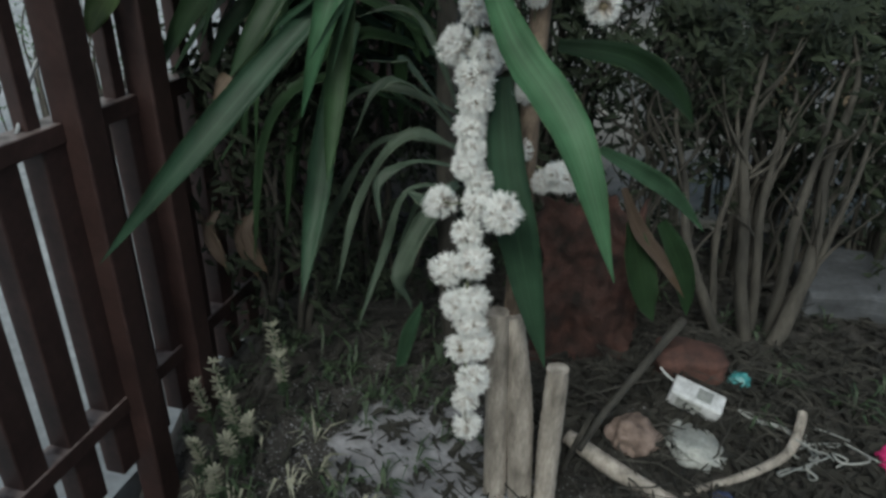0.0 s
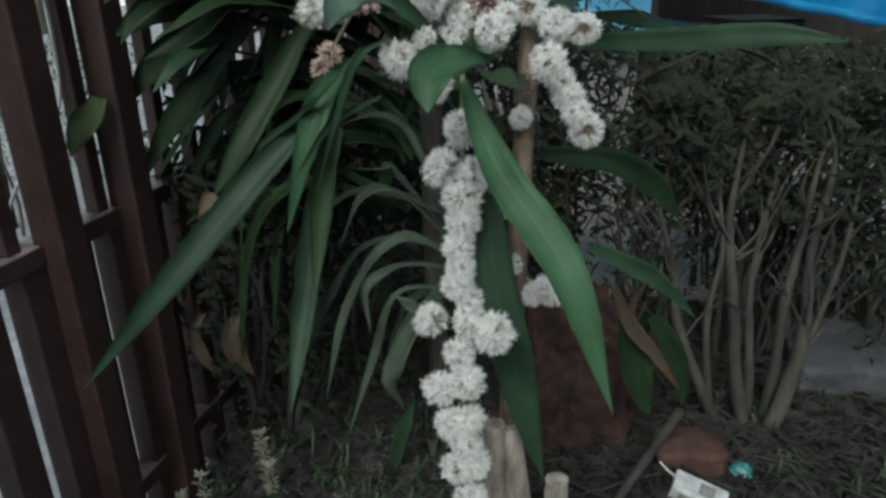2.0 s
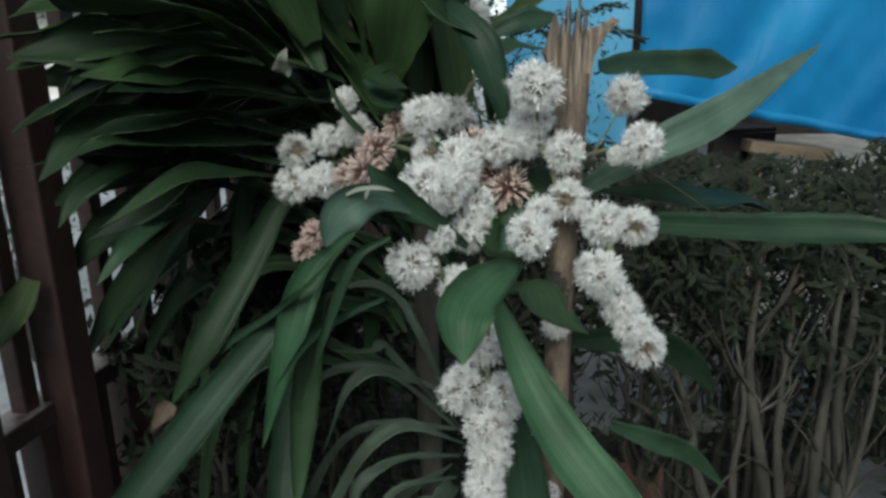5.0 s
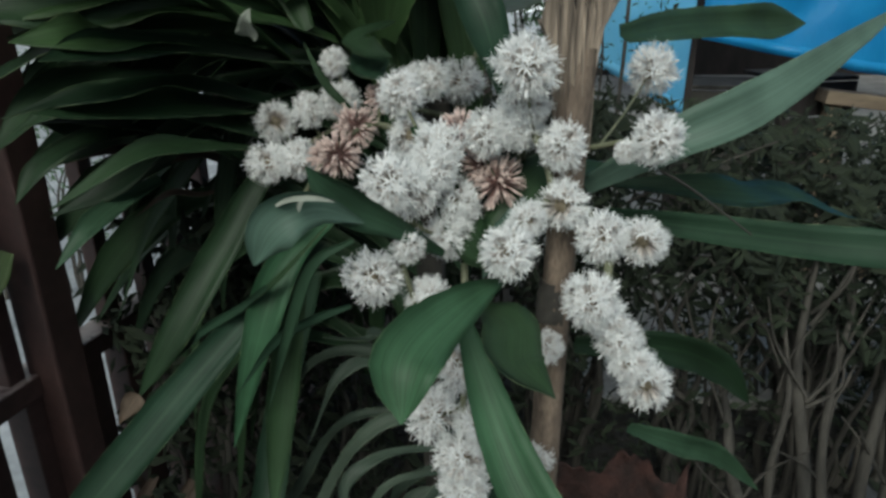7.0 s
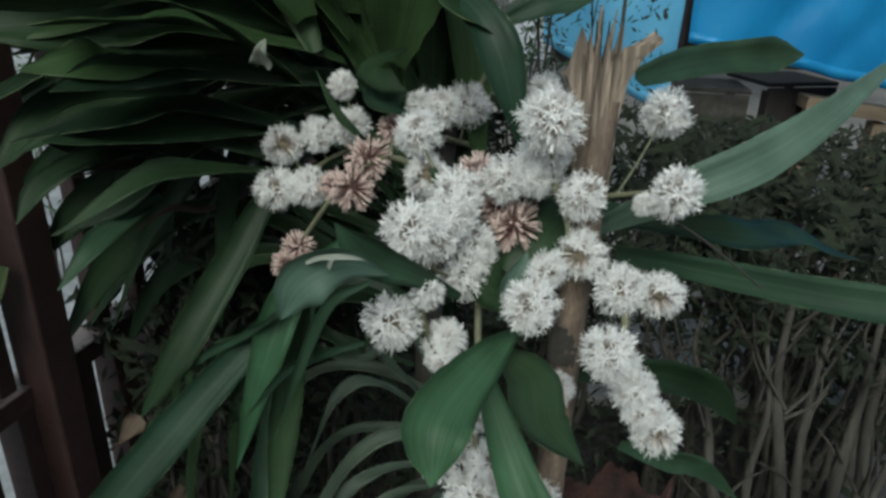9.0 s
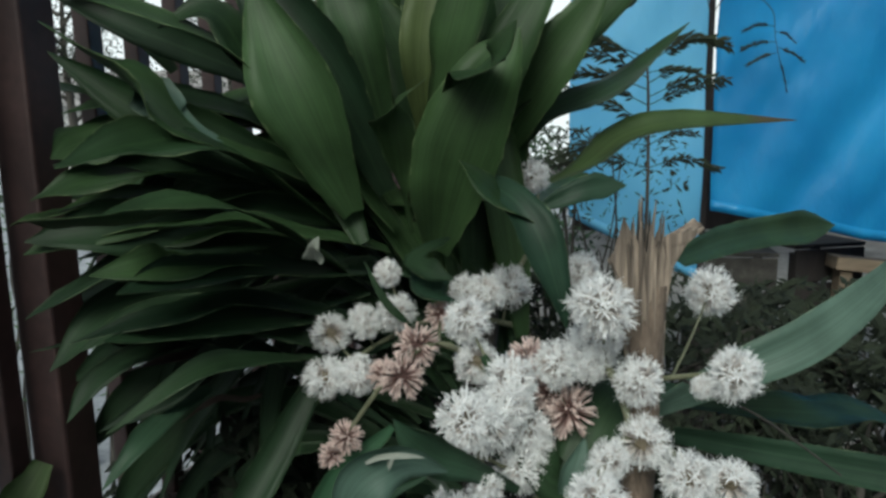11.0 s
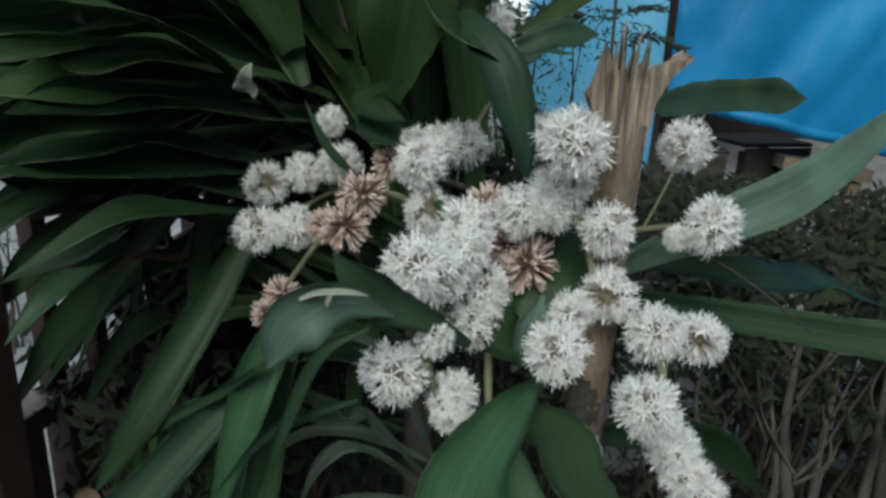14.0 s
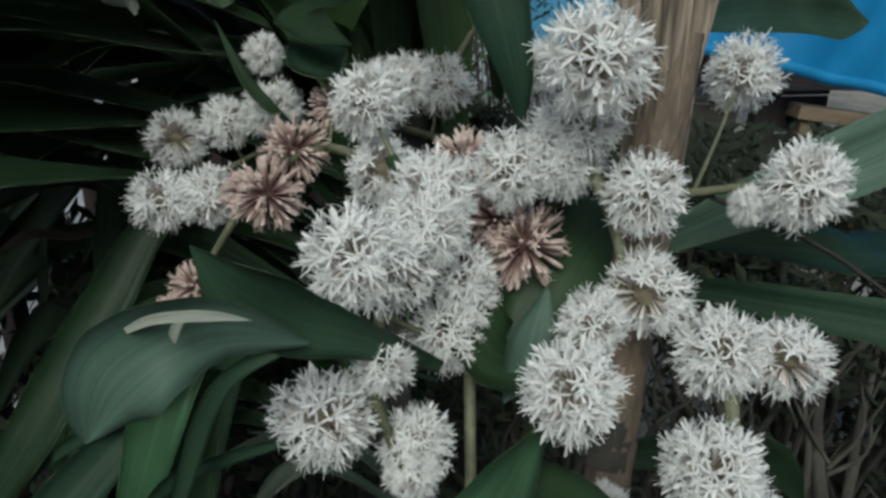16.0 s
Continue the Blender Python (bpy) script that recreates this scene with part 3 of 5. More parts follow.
panicle(FAR, [(0.0, 1.40, 1.02), (0.05, 1.36, 1.10), (0.075, 1.38, 1.15), (0.080, 1.400, 1.202)], 0.004, BALLS)

# canes that carry the crowns
bm = bmesh.new()
tube(bm, [(0.02, 1.42, -0.02), (0.0, 1.40, 0.3), (-0.01, 1.38, 0.7), (0.0, 1.36, 1.05)], (0.024, 0.022, 0.02, 0.024), 12, 30, 0.05)
in_plant(part("cane", bm, BARK, None, "", True))

leaf([(-0.072, 1.350, 1.173), (-0.058, 1.300, 1.300), (-0.024, 1.280, 1.421), (0.005, 1.300, 1.554)], 0.075)
leaf([(-0.071, 1.360, 1.274), (-0.068, 1.320, 1.369), (-0.058, 1.330, 1.455), (-0.038, 1.360, 1.531)], 0.068, face=1, tone=2, base=0.3)
leaf([(-0.125, 1.360, 1.276), (-0.149, 1.330, 1.388), (-0.173, 1.340, 1.462), (-0.198, 1.380, 1.551)], 0.072, face=1, tone=5, base=0.3)
leaf([(-0.123, 1.320, 1.211), (-0.174, 1.270, 1.336), (-0.247, 1.280, 1.435), (-0.324, 1.320, 1.542)], 0.080, face=1, tone=0, base=0.3)
leaf([(-0.208, 1.360, 1.204), (-0.217, 1.400, 1.282), (-0.237, 1.450, 1.389), (-0.276, 1.500, 1.545)], 0.070)
leaf([(-0.035, 1.300, 1.208), (0.002, 1.280, 1.300), (0.038, 1.300, 1.375), (0.127, 1.360, 1.533)], 0.062)
leaf([(-0.021, 1.360, 1.225), (0.057, 1.400, 1.338), (0.156, 1.450, 1.433), (0.268, 1.500, 1.541)], 0.074)
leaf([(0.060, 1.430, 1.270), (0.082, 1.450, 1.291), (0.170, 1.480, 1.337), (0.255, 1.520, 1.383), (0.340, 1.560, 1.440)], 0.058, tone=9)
leaf([(0.100, 1.440, 1.215), (0.147, 1.450, 1.243), (0.228, 1.480, 1.272), (0.324, 1.520, 1.294), (0.487, 1.560, 1.288)], 0.046, tone=2)
leaf([(0.010, 1.600, 1.140), (0.123, 1.800, 1.147), (0.216, 2.000, 1.170), (0.330, 2.100, 1.162)], 0.070)
leaf([(-0.015, 1.260, 1.231), (0.029, 1.200, 1.215), (0.057, 1.170, 1.177), (0.076, 1.160, 1.122), (0.089, 1.160, 1.072)], 0.044, face=1, tone=4)
leaf([(-0.146, 1.320, 1.207), (-0.248, 1.260, 1.359), (-0.363, 1.220, 1.429), (-0.495, 1.230, 1.452)], 0.062)
leaf([(-0.181, 1.320, 1.281), (-0.255, 1.280, 1.347), (-0.299, 1.260, 1.420), (-0.361, 1.240, 1.406)], 0.052)
leaf([(-0.183, 1.320, 1.215), (-0.300, 1.220, 1.279), (-0.373, 1.160, 1.342), (-0.419, 1.100, 1.389)], 0.078)
leaf([(-0.210, 1.300, 1.188), (-0.294, 1.200, 1.273), (-0.350, 1.140, 1.278), (-0.420, 1.080, 1.260)], 0.073)
leaf([(-0.188, 1.280, 1.119), (-0.264, 1.120, 1.216), (-0.306, 1.000, 1.222), (-0.337, 0.900, 1.223)], 0.073)
leaf([(-0.214, 1.300, 1.114), (-0.289, 1.200, 1.144), (-0.338, 1.120, 1.150), (-0.396, 1.080, 1.154)], 0.062)
leaf([(-0.195, 1.300, 1.054), (-0.281, 1.220, 1.085), (-0.348, 1.150, 1.086), (-0.419, 1.100, 1.072)], 0.062)
leaf([(-0.087, 1.260, 1.134), (-0.068, 1.215, 1.126), (-0.048, 1.180, 1.118), (-0.018, 1.160, 1.097)], 0.042, tone=4)
leaf([(-0.170, 1.320, 1.177), (-0.225, 1.380, 1.282), (-0.321, 1.450, 1.391), (-0.435, 1.500, 1.518)], 0.070)
leaf([(-0.022, 1.420, 1.277), (0.036, 1.460, 1.367), (0.063, 1.500, 1.427), (0.109, 1.550, 1.484)], 0.040)
leaf([(-0.072, 1.320, 1.206), (-0.023, 1.220, 1.331), (0.009, 1.160, 1.347), (0.026, 1.150, 1.394)], 0.050)
leaf([(-0.093, 1.300, 1.179), (-0.097, 1.260, 1.247), (-0.097, 1.220, 1.301), (-0.072, 1.200, 1.337)], 0.045)
leaf([(-0.058, 1.300, 1.137), (-0.035, 1.240, 1.243), (-0.002, 1.220, 1.321), (0.043, 1.240, 1.400)], 0.105, face=1, tone=5, base=0.3)
leaf([(-0.131, 1.200, 0.905), (-0.252, 1.120, 0.791), (-0.402, 1.020, 0.624), (-0.544, 0.960, 0.465)], 0.047, face=1)
leaf([(-0.190, 1.400, 0.780), (-0.232, 1.350, 0.640), (-0.250, 1.230, 0.470), (-0.264, 1.112, 0.315)], 0.052, face=1, tone=4)
leaf([(0.044, 0.930, 0.943), (0.087, 0.850, 0.852), (0.156, 0.770, 0.762), (0.212, 0.710, 0.609)], 0.050, face=1, tone=1, base=0.22)
leaf([(0.082, 0.990, 0.776), (0.093, 0.960, 0.659), (0.126, 0.935, 0.514), (0.174, 0.925, 0.327)], 0.062, face=1)
leaf([(0.226, 1.120, 1.003), (0.316, 1.130, 0.995), (0.423, 1.160, 0.965), (0.548, 1.200, 0.926)], 0.050)
# the leaf that twists over: its dark back, the folded blade paled as its lit side, and the torn pale edge
leaf([(0.026, 1.000, 0.972), (-0.014, 0.955, 1.014), (-0.040, 0.930, 1.036), (-0.058, 0.912, 1.058), (-0.072, 0.905, 1.079)], 0.029, face=1, tone=4, full=0.62, base=0.22)
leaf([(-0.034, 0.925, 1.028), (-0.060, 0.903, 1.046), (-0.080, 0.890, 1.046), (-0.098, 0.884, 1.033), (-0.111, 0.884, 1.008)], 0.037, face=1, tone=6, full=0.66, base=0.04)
leaf([(-0.090, 0.884, 1.055), (-0.081, 0.883, 1.0595), (-0.070, 0.883, 1.061), (-0.058, 0.886, 1.0595), (-0.048, 0.890, 1.056)], 0.0042, face=1, tone=7, base=0.5)
leaf([(-0.070, 0.883, 1.060), (-0.072, 0.882, 1.057), (-0.073, 0.882, 1.054), (-0.073, 0.882, 1.051)], 0.0034, face=1, tone=7, base=0.9)
# a short young leaf between the flower balls
leaf([(0.088, 1.030, 1.006), (0.080, 1.018, 0.986), (0.072, 1.008, 0.966), (0.062, 1.000, 0.948)], 0.027, face=1, tone=6, base=0.12)
# the broad blue-green leaf with a blunt torn end, and the fresher one that hangs beside it
leaf([(-0.110, 1.330, 1.010), (-0.200, 1.265, 0.985), (-0.252, 1.205, 0.900), (-0.300, 1.150, 0.815), (-0.355, 1.122, 0.728)], 0.044, face=1, tone=0, full=0.74, base=0.10)
leaf([(-0.352, 1.120, 0.735), (-0.362, 1.118, 0.722), (-0.370, 1.116, 0.712), (-0.382, 1.114, 0.695)], 0.026, face=1, tone=3, full=0.2, base=0.8)
leaf([(-0.110, 1.205, 0.940), (-0.162, 1.150, 0.900), (-0.194, 1.112, 0.815), (-0.234, 1.098, 0.676)], 0.042, face=1, tone=1, base=0.2)
leaf([(-0.357, 1.280, 0.961), (-0.392, 1.220, 0.943), (-0.407, 1.170, 0.925), (-0.433, 1.140, 0.892)], 0.030, face=1)
# the leaves on the open side: one that comes forward, one pale that goes back, and a dark blunt one under the screen
leaf([(0.200, 1.130, 0.965), (0.290, 1.060, 0.975), (0.362, 1.000, 0.985), (0.430, 0.955, 0.993), (0.500, 0.915, 0.990)], 0.034, face=1, full=0.6, base=0.5)
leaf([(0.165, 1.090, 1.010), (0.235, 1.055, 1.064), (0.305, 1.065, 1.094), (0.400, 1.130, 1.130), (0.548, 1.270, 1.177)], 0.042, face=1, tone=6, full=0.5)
leaf([(0.200, 1.150, 1.150), (0.297, 1.270, 1.152), (0.419, 1.390, 1.146), (0.530, 1.480, 1.140)], 0.046, face=1, tone=0, full=0.72, base=0.45)
# broad dark leaves low behind the long one
leaf([(0.177, 1.160, 0.790), (0.298, 1.200, 0.765), (0.394, 1.250, 0.705), (0.450, 1.270, 0.635)], 0.048, face=1, tone=0)
leaf([(0.291, 1.300, 0.571), (0.382, 1.340, 0.514), (0.475, 1.400, 0.444), (0.574, 1.440, 0.338)], 0.040, face=1)
leaf([(0.345, 1.200, 0.470), (0.372, 1.220, 0.390), (0.405, 1.240, 0.290), (0.437, 1.250, 0.215)], 0.058, face=1, tone=0)
leaf([(0.420, 1.260, 0.440), (0.462, 1.280, 0.370), (0.500, 1.300, 0.290), (0.525, 1.310, 0.195)], 0.052, face=1, tone=0)
# dark outer leaves that reach past the fence posts
leaf([(-0.326, 1.380, 1.208), (-0.412, 1.300, 1.206), (-0.480, 1.220, 1.194), (-0.515, 1.160, 1.180)], 0.075)
leaf([(-0.338, 1.380, 1.272), (-0.404, 1.300, 1.296), (-0.456, 1.240, 1.278), (-0.482, 1.200, 1.258)], 0.085)
leaf([(-0.452, 1.420, 1.392), (-0.513, 1.400, 1.447), (-0.548, 1.380, 1.479), (-0.565, 1.360, 1.498)], 0.060)
leaf([(-0.363, 1.420, 1.469), (-0.410, 1.360, 1.480), (-0.448, 1.300, 1.478), (-0.496, 1.260, 1.456)], 0.045)
leaf([(-0.572, 1.460, 1.349), (-0.633, 1.420, 1.369), (-0.679, 1.400, 1.379), (-0.734, 1.380, 1.364)], 0.075)
leaf([(-0.577, 1.460, 1.192), (-0.650, 1.420, 1.206), (-0.699, 1.400, 1.200), (-0.766, 1.380, 1.178)], 0.065)
# a lighter tone here for the shine on one lit leaf
leaf([(-0.396, 1.400, 1.253), (-0.433, 1.380, 1.302), (-0.466, 1.370, 1.334), (-0.494, 1.360, 1.365)], 0.050, tone=1)
leaf([(-0.263, 1.360, 1.223), (-0.354, 1.280, 1.238), (-0.440, 1.220, 1.237), (-0.515, 1.180, 1.215)], 0.080)
leaf([(-0.276, 1.360, 1.177), (-0.367, 1.280, 1.195), (-0.449, 1.220, 1.184), (-0.508, 1.180, 1.152)], 0.075)
leaf([(-0.288, 1.360, 1.137), (-0.380, 1.280, 1.148), (-0.451, 1.220, 1.130), (-0.513, 1.180, 1.092)], 0.075)
leaf([(-0.293, 1.360, 1.080), (-0.388, 1.280, 1.083), (-0.456, 1.220, 1.063), (-0.506, 1.180, 1.028)], 0.070)
leaf([(-0.293, 1.340, 1.033), (-0.382, 1.260, 1.025), (-0.444, 1.200, 1.001), (-0.488, 1.160, 0.961)], 0.065)
# leaves given paler tones for the sky they catch, on the open side of the crown
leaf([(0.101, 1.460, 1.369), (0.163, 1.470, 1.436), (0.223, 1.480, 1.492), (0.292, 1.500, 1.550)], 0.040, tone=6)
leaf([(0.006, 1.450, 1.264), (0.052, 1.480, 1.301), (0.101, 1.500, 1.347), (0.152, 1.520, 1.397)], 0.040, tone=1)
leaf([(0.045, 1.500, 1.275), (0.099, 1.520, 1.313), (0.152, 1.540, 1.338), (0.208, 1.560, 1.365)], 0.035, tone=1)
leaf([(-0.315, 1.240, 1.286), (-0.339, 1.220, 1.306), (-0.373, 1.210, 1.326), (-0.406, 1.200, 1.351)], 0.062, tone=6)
# withered brown leaves low in the crown
leaf([(-0.328, 1.360, 1.053), (-0.386, 1.320, 1.053), (-0.454, 1.280, 1.046), (-0.520, 1.260, 1.045)], 0.030, tone=3)
leaf([(-0.322, 1.360, 1.012), (-0.373, 1.320, 1.010), (-0.419, 1.280, 1.007), (-0.473, 1.260, 0.984)], 0.028, tone=3)
leaf([(-0.259, 1.360, 0.978), (-0.286, 1.340, 0.977), (-0.312, 1.320, 0.975), (-0.345, 1.300, 0.974)], 0.030, tone=3)
leaf([(-0.294, 1.360, 0.931), (-0.329, 1.340, 0.927), (-0.363, 1.320, 0.923), (-0.404, 1.300, 0.911)], 0.018, tone=3)
leaf([(0.078, 0.960, 0.965), (0.040, 0.880, 0.976), (0.010, 0.822, 0.968), (0.005, 0.797, 0.931)], 0.049, face=1, tone=1, full=0.68, base=0.2, rise=1.5)
leaf([(0.065, 0.950, 0.938), (0.078, 0.880, 0.955), (0.090, 0.835, 0.960), (0.102, 0.802, 0.953)], 0.042)
leaf([(-0.056, 1.000, 0.985), (-0.096, 1.000, 0.958), (-0.132, 1.020, 0.872), (-0.173, 1.060, 0.758)], 0.012, face=1)
leaf([(0.014, 1.050, 1.049), (0.074, 1.020, 0.958), (0.123, 1.080, 1.020), (0.202, 1.120, 1.010)], 0.050)
leaf([(-0.118, 1.100, 0.946), (-0.178, 1.120, 0.882), (-0.229, 1.150, 0.841), (-0.275, 1.180, 0.797)], 0.020)
leaf([(0.074, 1.250, 1.098), (0.055, 1.220, 1.158), (0.017, 1.200, 1.206), (-0.017, 1.200, 1.252)], 0.050)
leaf([(-0.054, 1.250, 1.019), (-0.089, 1.220, 1.071), (-0.109, 1.200, 1.102), (-0.143, 1.200, 1.131)], 0.011)
leaf([(-0.192, 1.300, 1.005), (-0.301, 1.250, 1.063), (-0.385, 1.200, 1.072), (-0.453, 1.150, 1.060)], 0.060)
leaf([(-0.160, 1.200, 0.851), (-0.178, 1.170, 0.764), (-0.188, 1.140, 0.677), (-0.199, 1.100, 0.563)], 0.040, face=1, tone=0)
leaf([(-0.106, 1.320, -0.002), (-0.088, 1.300, 0.093), (-0.070, 1.280, 0.168), (-0.048, 1.270, 0.230)], 0.034, face=1)
leaf([(0.319, 1.180, 0.540), (0.362, 1.200, 0.452), (0.416, 1.220, 0.382), (0.487, 1.240, 0.282)], 0.030, tone=3, face=1)
leaf([(0.019, 1.300, 0.523), (-0.055, 1.260, 0.544), (-0.108, 1.240, 0.507), (-0.139, 1.220, 0.410)], 0.035, tone=8)
leaf([(0.020, 1.300, 0.583), (-0.071, 1.260, 0.669), (-0.129, 1.220, 0.664), (-0.192, 1.200, 0.586)], 0.035, tone=8)
leaf([(0.020, 1.300, 0.547), (-0.085, 1.250, 0.584), (-0.161, 1.220, 0.472), (-0.205, 1.200, 0.304)], 0.035, tone=8)
leaf([(0.008, 1.300, 0.474), (-0.079, 1.260, 0.472), (-0.135, 1.220, 0.372), (-0.166, 1.200, 0.230)], 0.035, tone=8)
leaf([(-0.004, 1.300, 0.436), (-0.055, 1.280, 0.410), (-0.069, 1.270, 0.312), (-0.064, 1.260, 0.208)], 0.035, tone=8)
leaf([(0.021, 1.320, 0.598), (-0.051, 1.300, 0.720), (-0.120, 1.280, 0.749), (-0.180, 1.260, 0.724)], 0.035, tone=8)
leaf([(0.021, 1.320, 0.621), (-0.030, 1.330, 0.743), (-0.091, 1.340, 0.806), (-0.175, 1.350, 0.816)], 0.035, tone=8)
leaf([(0.008, 1.320, 0.488), (-0.060, 1.320, 0.465), (-0.097, 1.300, 0.373), (-0.115, 1.300, 0.236)], 0.035, tone=8)
leaf([(0.029, 1.300, 0.423), (0.018, 1.240, 0.505), (-0.033, 1.200, 0.527), (-0.074, 1.180, 0.492)], 0.035, tone=8)
leaf([(0.010, 1.340, 0.625), (-0.077, 1.360, 0.655), (-0.190, 1.360, 0.621), (-0.265, 1.350, 0.504)], 0.035, tone=8)
leaf([(0.020, 1.340, 0.553), (-0.124, 1.340, 0.568), (-0.245, 1.320, 0.417), (-0.328, 1.300, 0.241)], 0.035, tone=8)
leaf([(-0.151, 1.300, 0.916), (-0.299, 1.280, 1.023), (-0.433, 1.250, 1.045), (-0.553, 1.200, 1.042)], 0.055)
leaf([(-0.583, 1.270, 0.860), (-0.593, 1.250, 0.833), (-0.609, 1.230, 0.805), (-0.622, 1.210, 0.771)], 0.050, face=1, tone=2, base=0.6)

leaf([(-0.152, 1.320, 1.138), (-0.240, 1.220, 1.168), (-0.309, 1.140, 1.185), (-0.358, 1.050, 1.196)], 0.063)
leaf([(-0.155, 1.320, 1.104), (-0.239, 1.220, 1.126), (-0.307, 1.140, 1.137), (-0.361, 1.060, 1.129)], 0.063)
leaf([(-0.195, 1.320, 1.039), (-0.281, 1.240, 1.056), (-0.342, 1.160, 1.065), (-0.389, 1.100, 1.073)], 0.059)
leaf([(-0.194, 1.300, 0.993), (-0.279, 1.220, 1.018), (-0.338, 1.160, 1.018), (-0.406, 1.100, 0.978)], 0.052)
leaf([(-0.106, 1.400, 1.187), (-0.207, 1.340, 1.208), (-0.288, 1.280, 1.204), (-0.374, 1.220, 1.189)], 0.063)
leaf([(-0.050, 1.250, 1.155), (-0.082, 1.200, 1.143), (-0.049, 1.160, 1.132), (-0.025, 1.140, 1.119)], 0.030)
leaf([(-0.185, 1.350, 1.151), (-0.285, 1.300, 1.175), (-0.389, 1.260, 1.167), (-0.485, 1.220, 1.146)], 0.067)
leaf([(-0.183, 1.320, 1.063), (-0.296, 1.280, 1.030), (-0.388, 1.240, 0.984), (-0.467, 1.200, 0.935)], 0.067)
leaf([(-0.195, 1.380, 1.242), (-0.306, 1.340, 1.314), (-0.402, 1.300, 1.330), (-0.500, 1.260, 1.310)], 0.063)
leaf([(-0.167, 1.420, 1.305), (-0.259, 1.420, 1.434), (-0.370, 1.420, 1.500), (-0.500, 1.420, 1.520)], 0.063)
leaf([(-0.217, 1.340, 1.090), (-0.331, 1.300, 1.070), (-0.433, 1.280, 1.030), (-0.497, 1.260, 1.052)], 0.059)
leaf([(0.010, 1.500, 1.258), (0.065, 1.550, 1.364), (0.123, 1.600, 1.438), (0.222, 1.650, 1.525)], 0.044)
leaf([(-0.007, 1.450, 1.268), (0.037, 1.500, 1.335), (0.101, 1.550, 1.372), (0.160, 1.600, 1.419)], 0.037, tone=1)
leaf([(-0.066, 1.020, 0.908), (-0.107, 1.030, 0.887), (-0.154, 1.050, 0.850), (-0.211, 1.070, 0.770)], 0.011, face=1)
leaf([(-0.173, 1.100, 0.891), (-0.213, 1.120, 0.854), (-0.270, 1.140, 0.812), (-0.320, 1.160, 0.758)], 0.011, face=1)
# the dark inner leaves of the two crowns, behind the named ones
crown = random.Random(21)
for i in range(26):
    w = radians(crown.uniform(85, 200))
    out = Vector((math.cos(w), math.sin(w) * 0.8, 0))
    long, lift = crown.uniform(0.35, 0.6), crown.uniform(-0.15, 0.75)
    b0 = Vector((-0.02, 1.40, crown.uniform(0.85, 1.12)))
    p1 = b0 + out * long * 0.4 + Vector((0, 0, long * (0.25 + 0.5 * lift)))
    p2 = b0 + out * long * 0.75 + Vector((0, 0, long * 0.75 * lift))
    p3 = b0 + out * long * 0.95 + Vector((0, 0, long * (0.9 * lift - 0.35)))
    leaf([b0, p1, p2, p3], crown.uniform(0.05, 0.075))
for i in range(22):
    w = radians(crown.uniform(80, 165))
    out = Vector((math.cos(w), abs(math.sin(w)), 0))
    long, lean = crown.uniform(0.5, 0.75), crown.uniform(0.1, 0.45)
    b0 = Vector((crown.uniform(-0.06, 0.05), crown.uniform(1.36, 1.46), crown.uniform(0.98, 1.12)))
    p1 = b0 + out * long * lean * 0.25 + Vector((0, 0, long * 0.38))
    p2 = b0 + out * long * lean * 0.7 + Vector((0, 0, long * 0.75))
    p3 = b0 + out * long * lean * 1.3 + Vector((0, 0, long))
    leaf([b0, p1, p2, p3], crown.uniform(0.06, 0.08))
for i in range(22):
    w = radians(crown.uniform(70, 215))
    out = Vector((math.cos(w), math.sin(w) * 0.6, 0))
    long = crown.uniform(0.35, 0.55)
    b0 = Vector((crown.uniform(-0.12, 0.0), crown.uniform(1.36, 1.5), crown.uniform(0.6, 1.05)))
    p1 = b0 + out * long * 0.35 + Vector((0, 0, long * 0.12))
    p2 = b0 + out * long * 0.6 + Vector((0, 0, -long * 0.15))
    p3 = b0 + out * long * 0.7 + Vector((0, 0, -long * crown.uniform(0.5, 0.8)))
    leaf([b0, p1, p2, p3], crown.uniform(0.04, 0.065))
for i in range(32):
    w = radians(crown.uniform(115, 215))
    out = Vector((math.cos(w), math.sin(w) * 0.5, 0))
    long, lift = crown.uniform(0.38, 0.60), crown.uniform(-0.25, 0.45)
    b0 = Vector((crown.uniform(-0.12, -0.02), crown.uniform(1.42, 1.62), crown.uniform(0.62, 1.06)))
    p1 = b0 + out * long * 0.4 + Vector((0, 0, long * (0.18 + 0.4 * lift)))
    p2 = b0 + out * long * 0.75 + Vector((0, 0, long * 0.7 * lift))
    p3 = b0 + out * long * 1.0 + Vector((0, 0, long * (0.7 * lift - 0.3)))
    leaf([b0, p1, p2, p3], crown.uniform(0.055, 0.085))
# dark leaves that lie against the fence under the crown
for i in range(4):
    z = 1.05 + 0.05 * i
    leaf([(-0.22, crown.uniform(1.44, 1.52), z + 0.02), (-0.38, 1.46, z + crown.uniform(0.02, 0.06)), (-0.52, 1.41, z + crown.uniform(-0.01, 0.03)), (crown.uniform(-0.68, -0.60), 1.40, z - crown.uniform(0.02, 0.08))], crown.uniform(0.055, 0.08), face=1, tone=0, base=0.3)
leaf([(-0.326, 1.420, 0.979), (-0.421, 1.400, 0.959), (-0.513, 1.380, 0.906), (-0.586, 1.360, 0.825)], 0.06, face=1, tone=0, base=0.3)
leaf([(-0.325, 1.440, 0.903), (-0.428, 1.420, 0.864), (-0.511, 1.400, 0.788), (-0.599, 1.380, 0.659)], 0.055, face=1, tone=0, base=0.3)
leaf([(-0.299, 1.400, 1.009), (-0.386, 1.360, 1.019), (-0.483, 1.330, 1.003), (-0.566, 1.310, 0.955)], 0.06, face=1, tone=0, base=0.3)
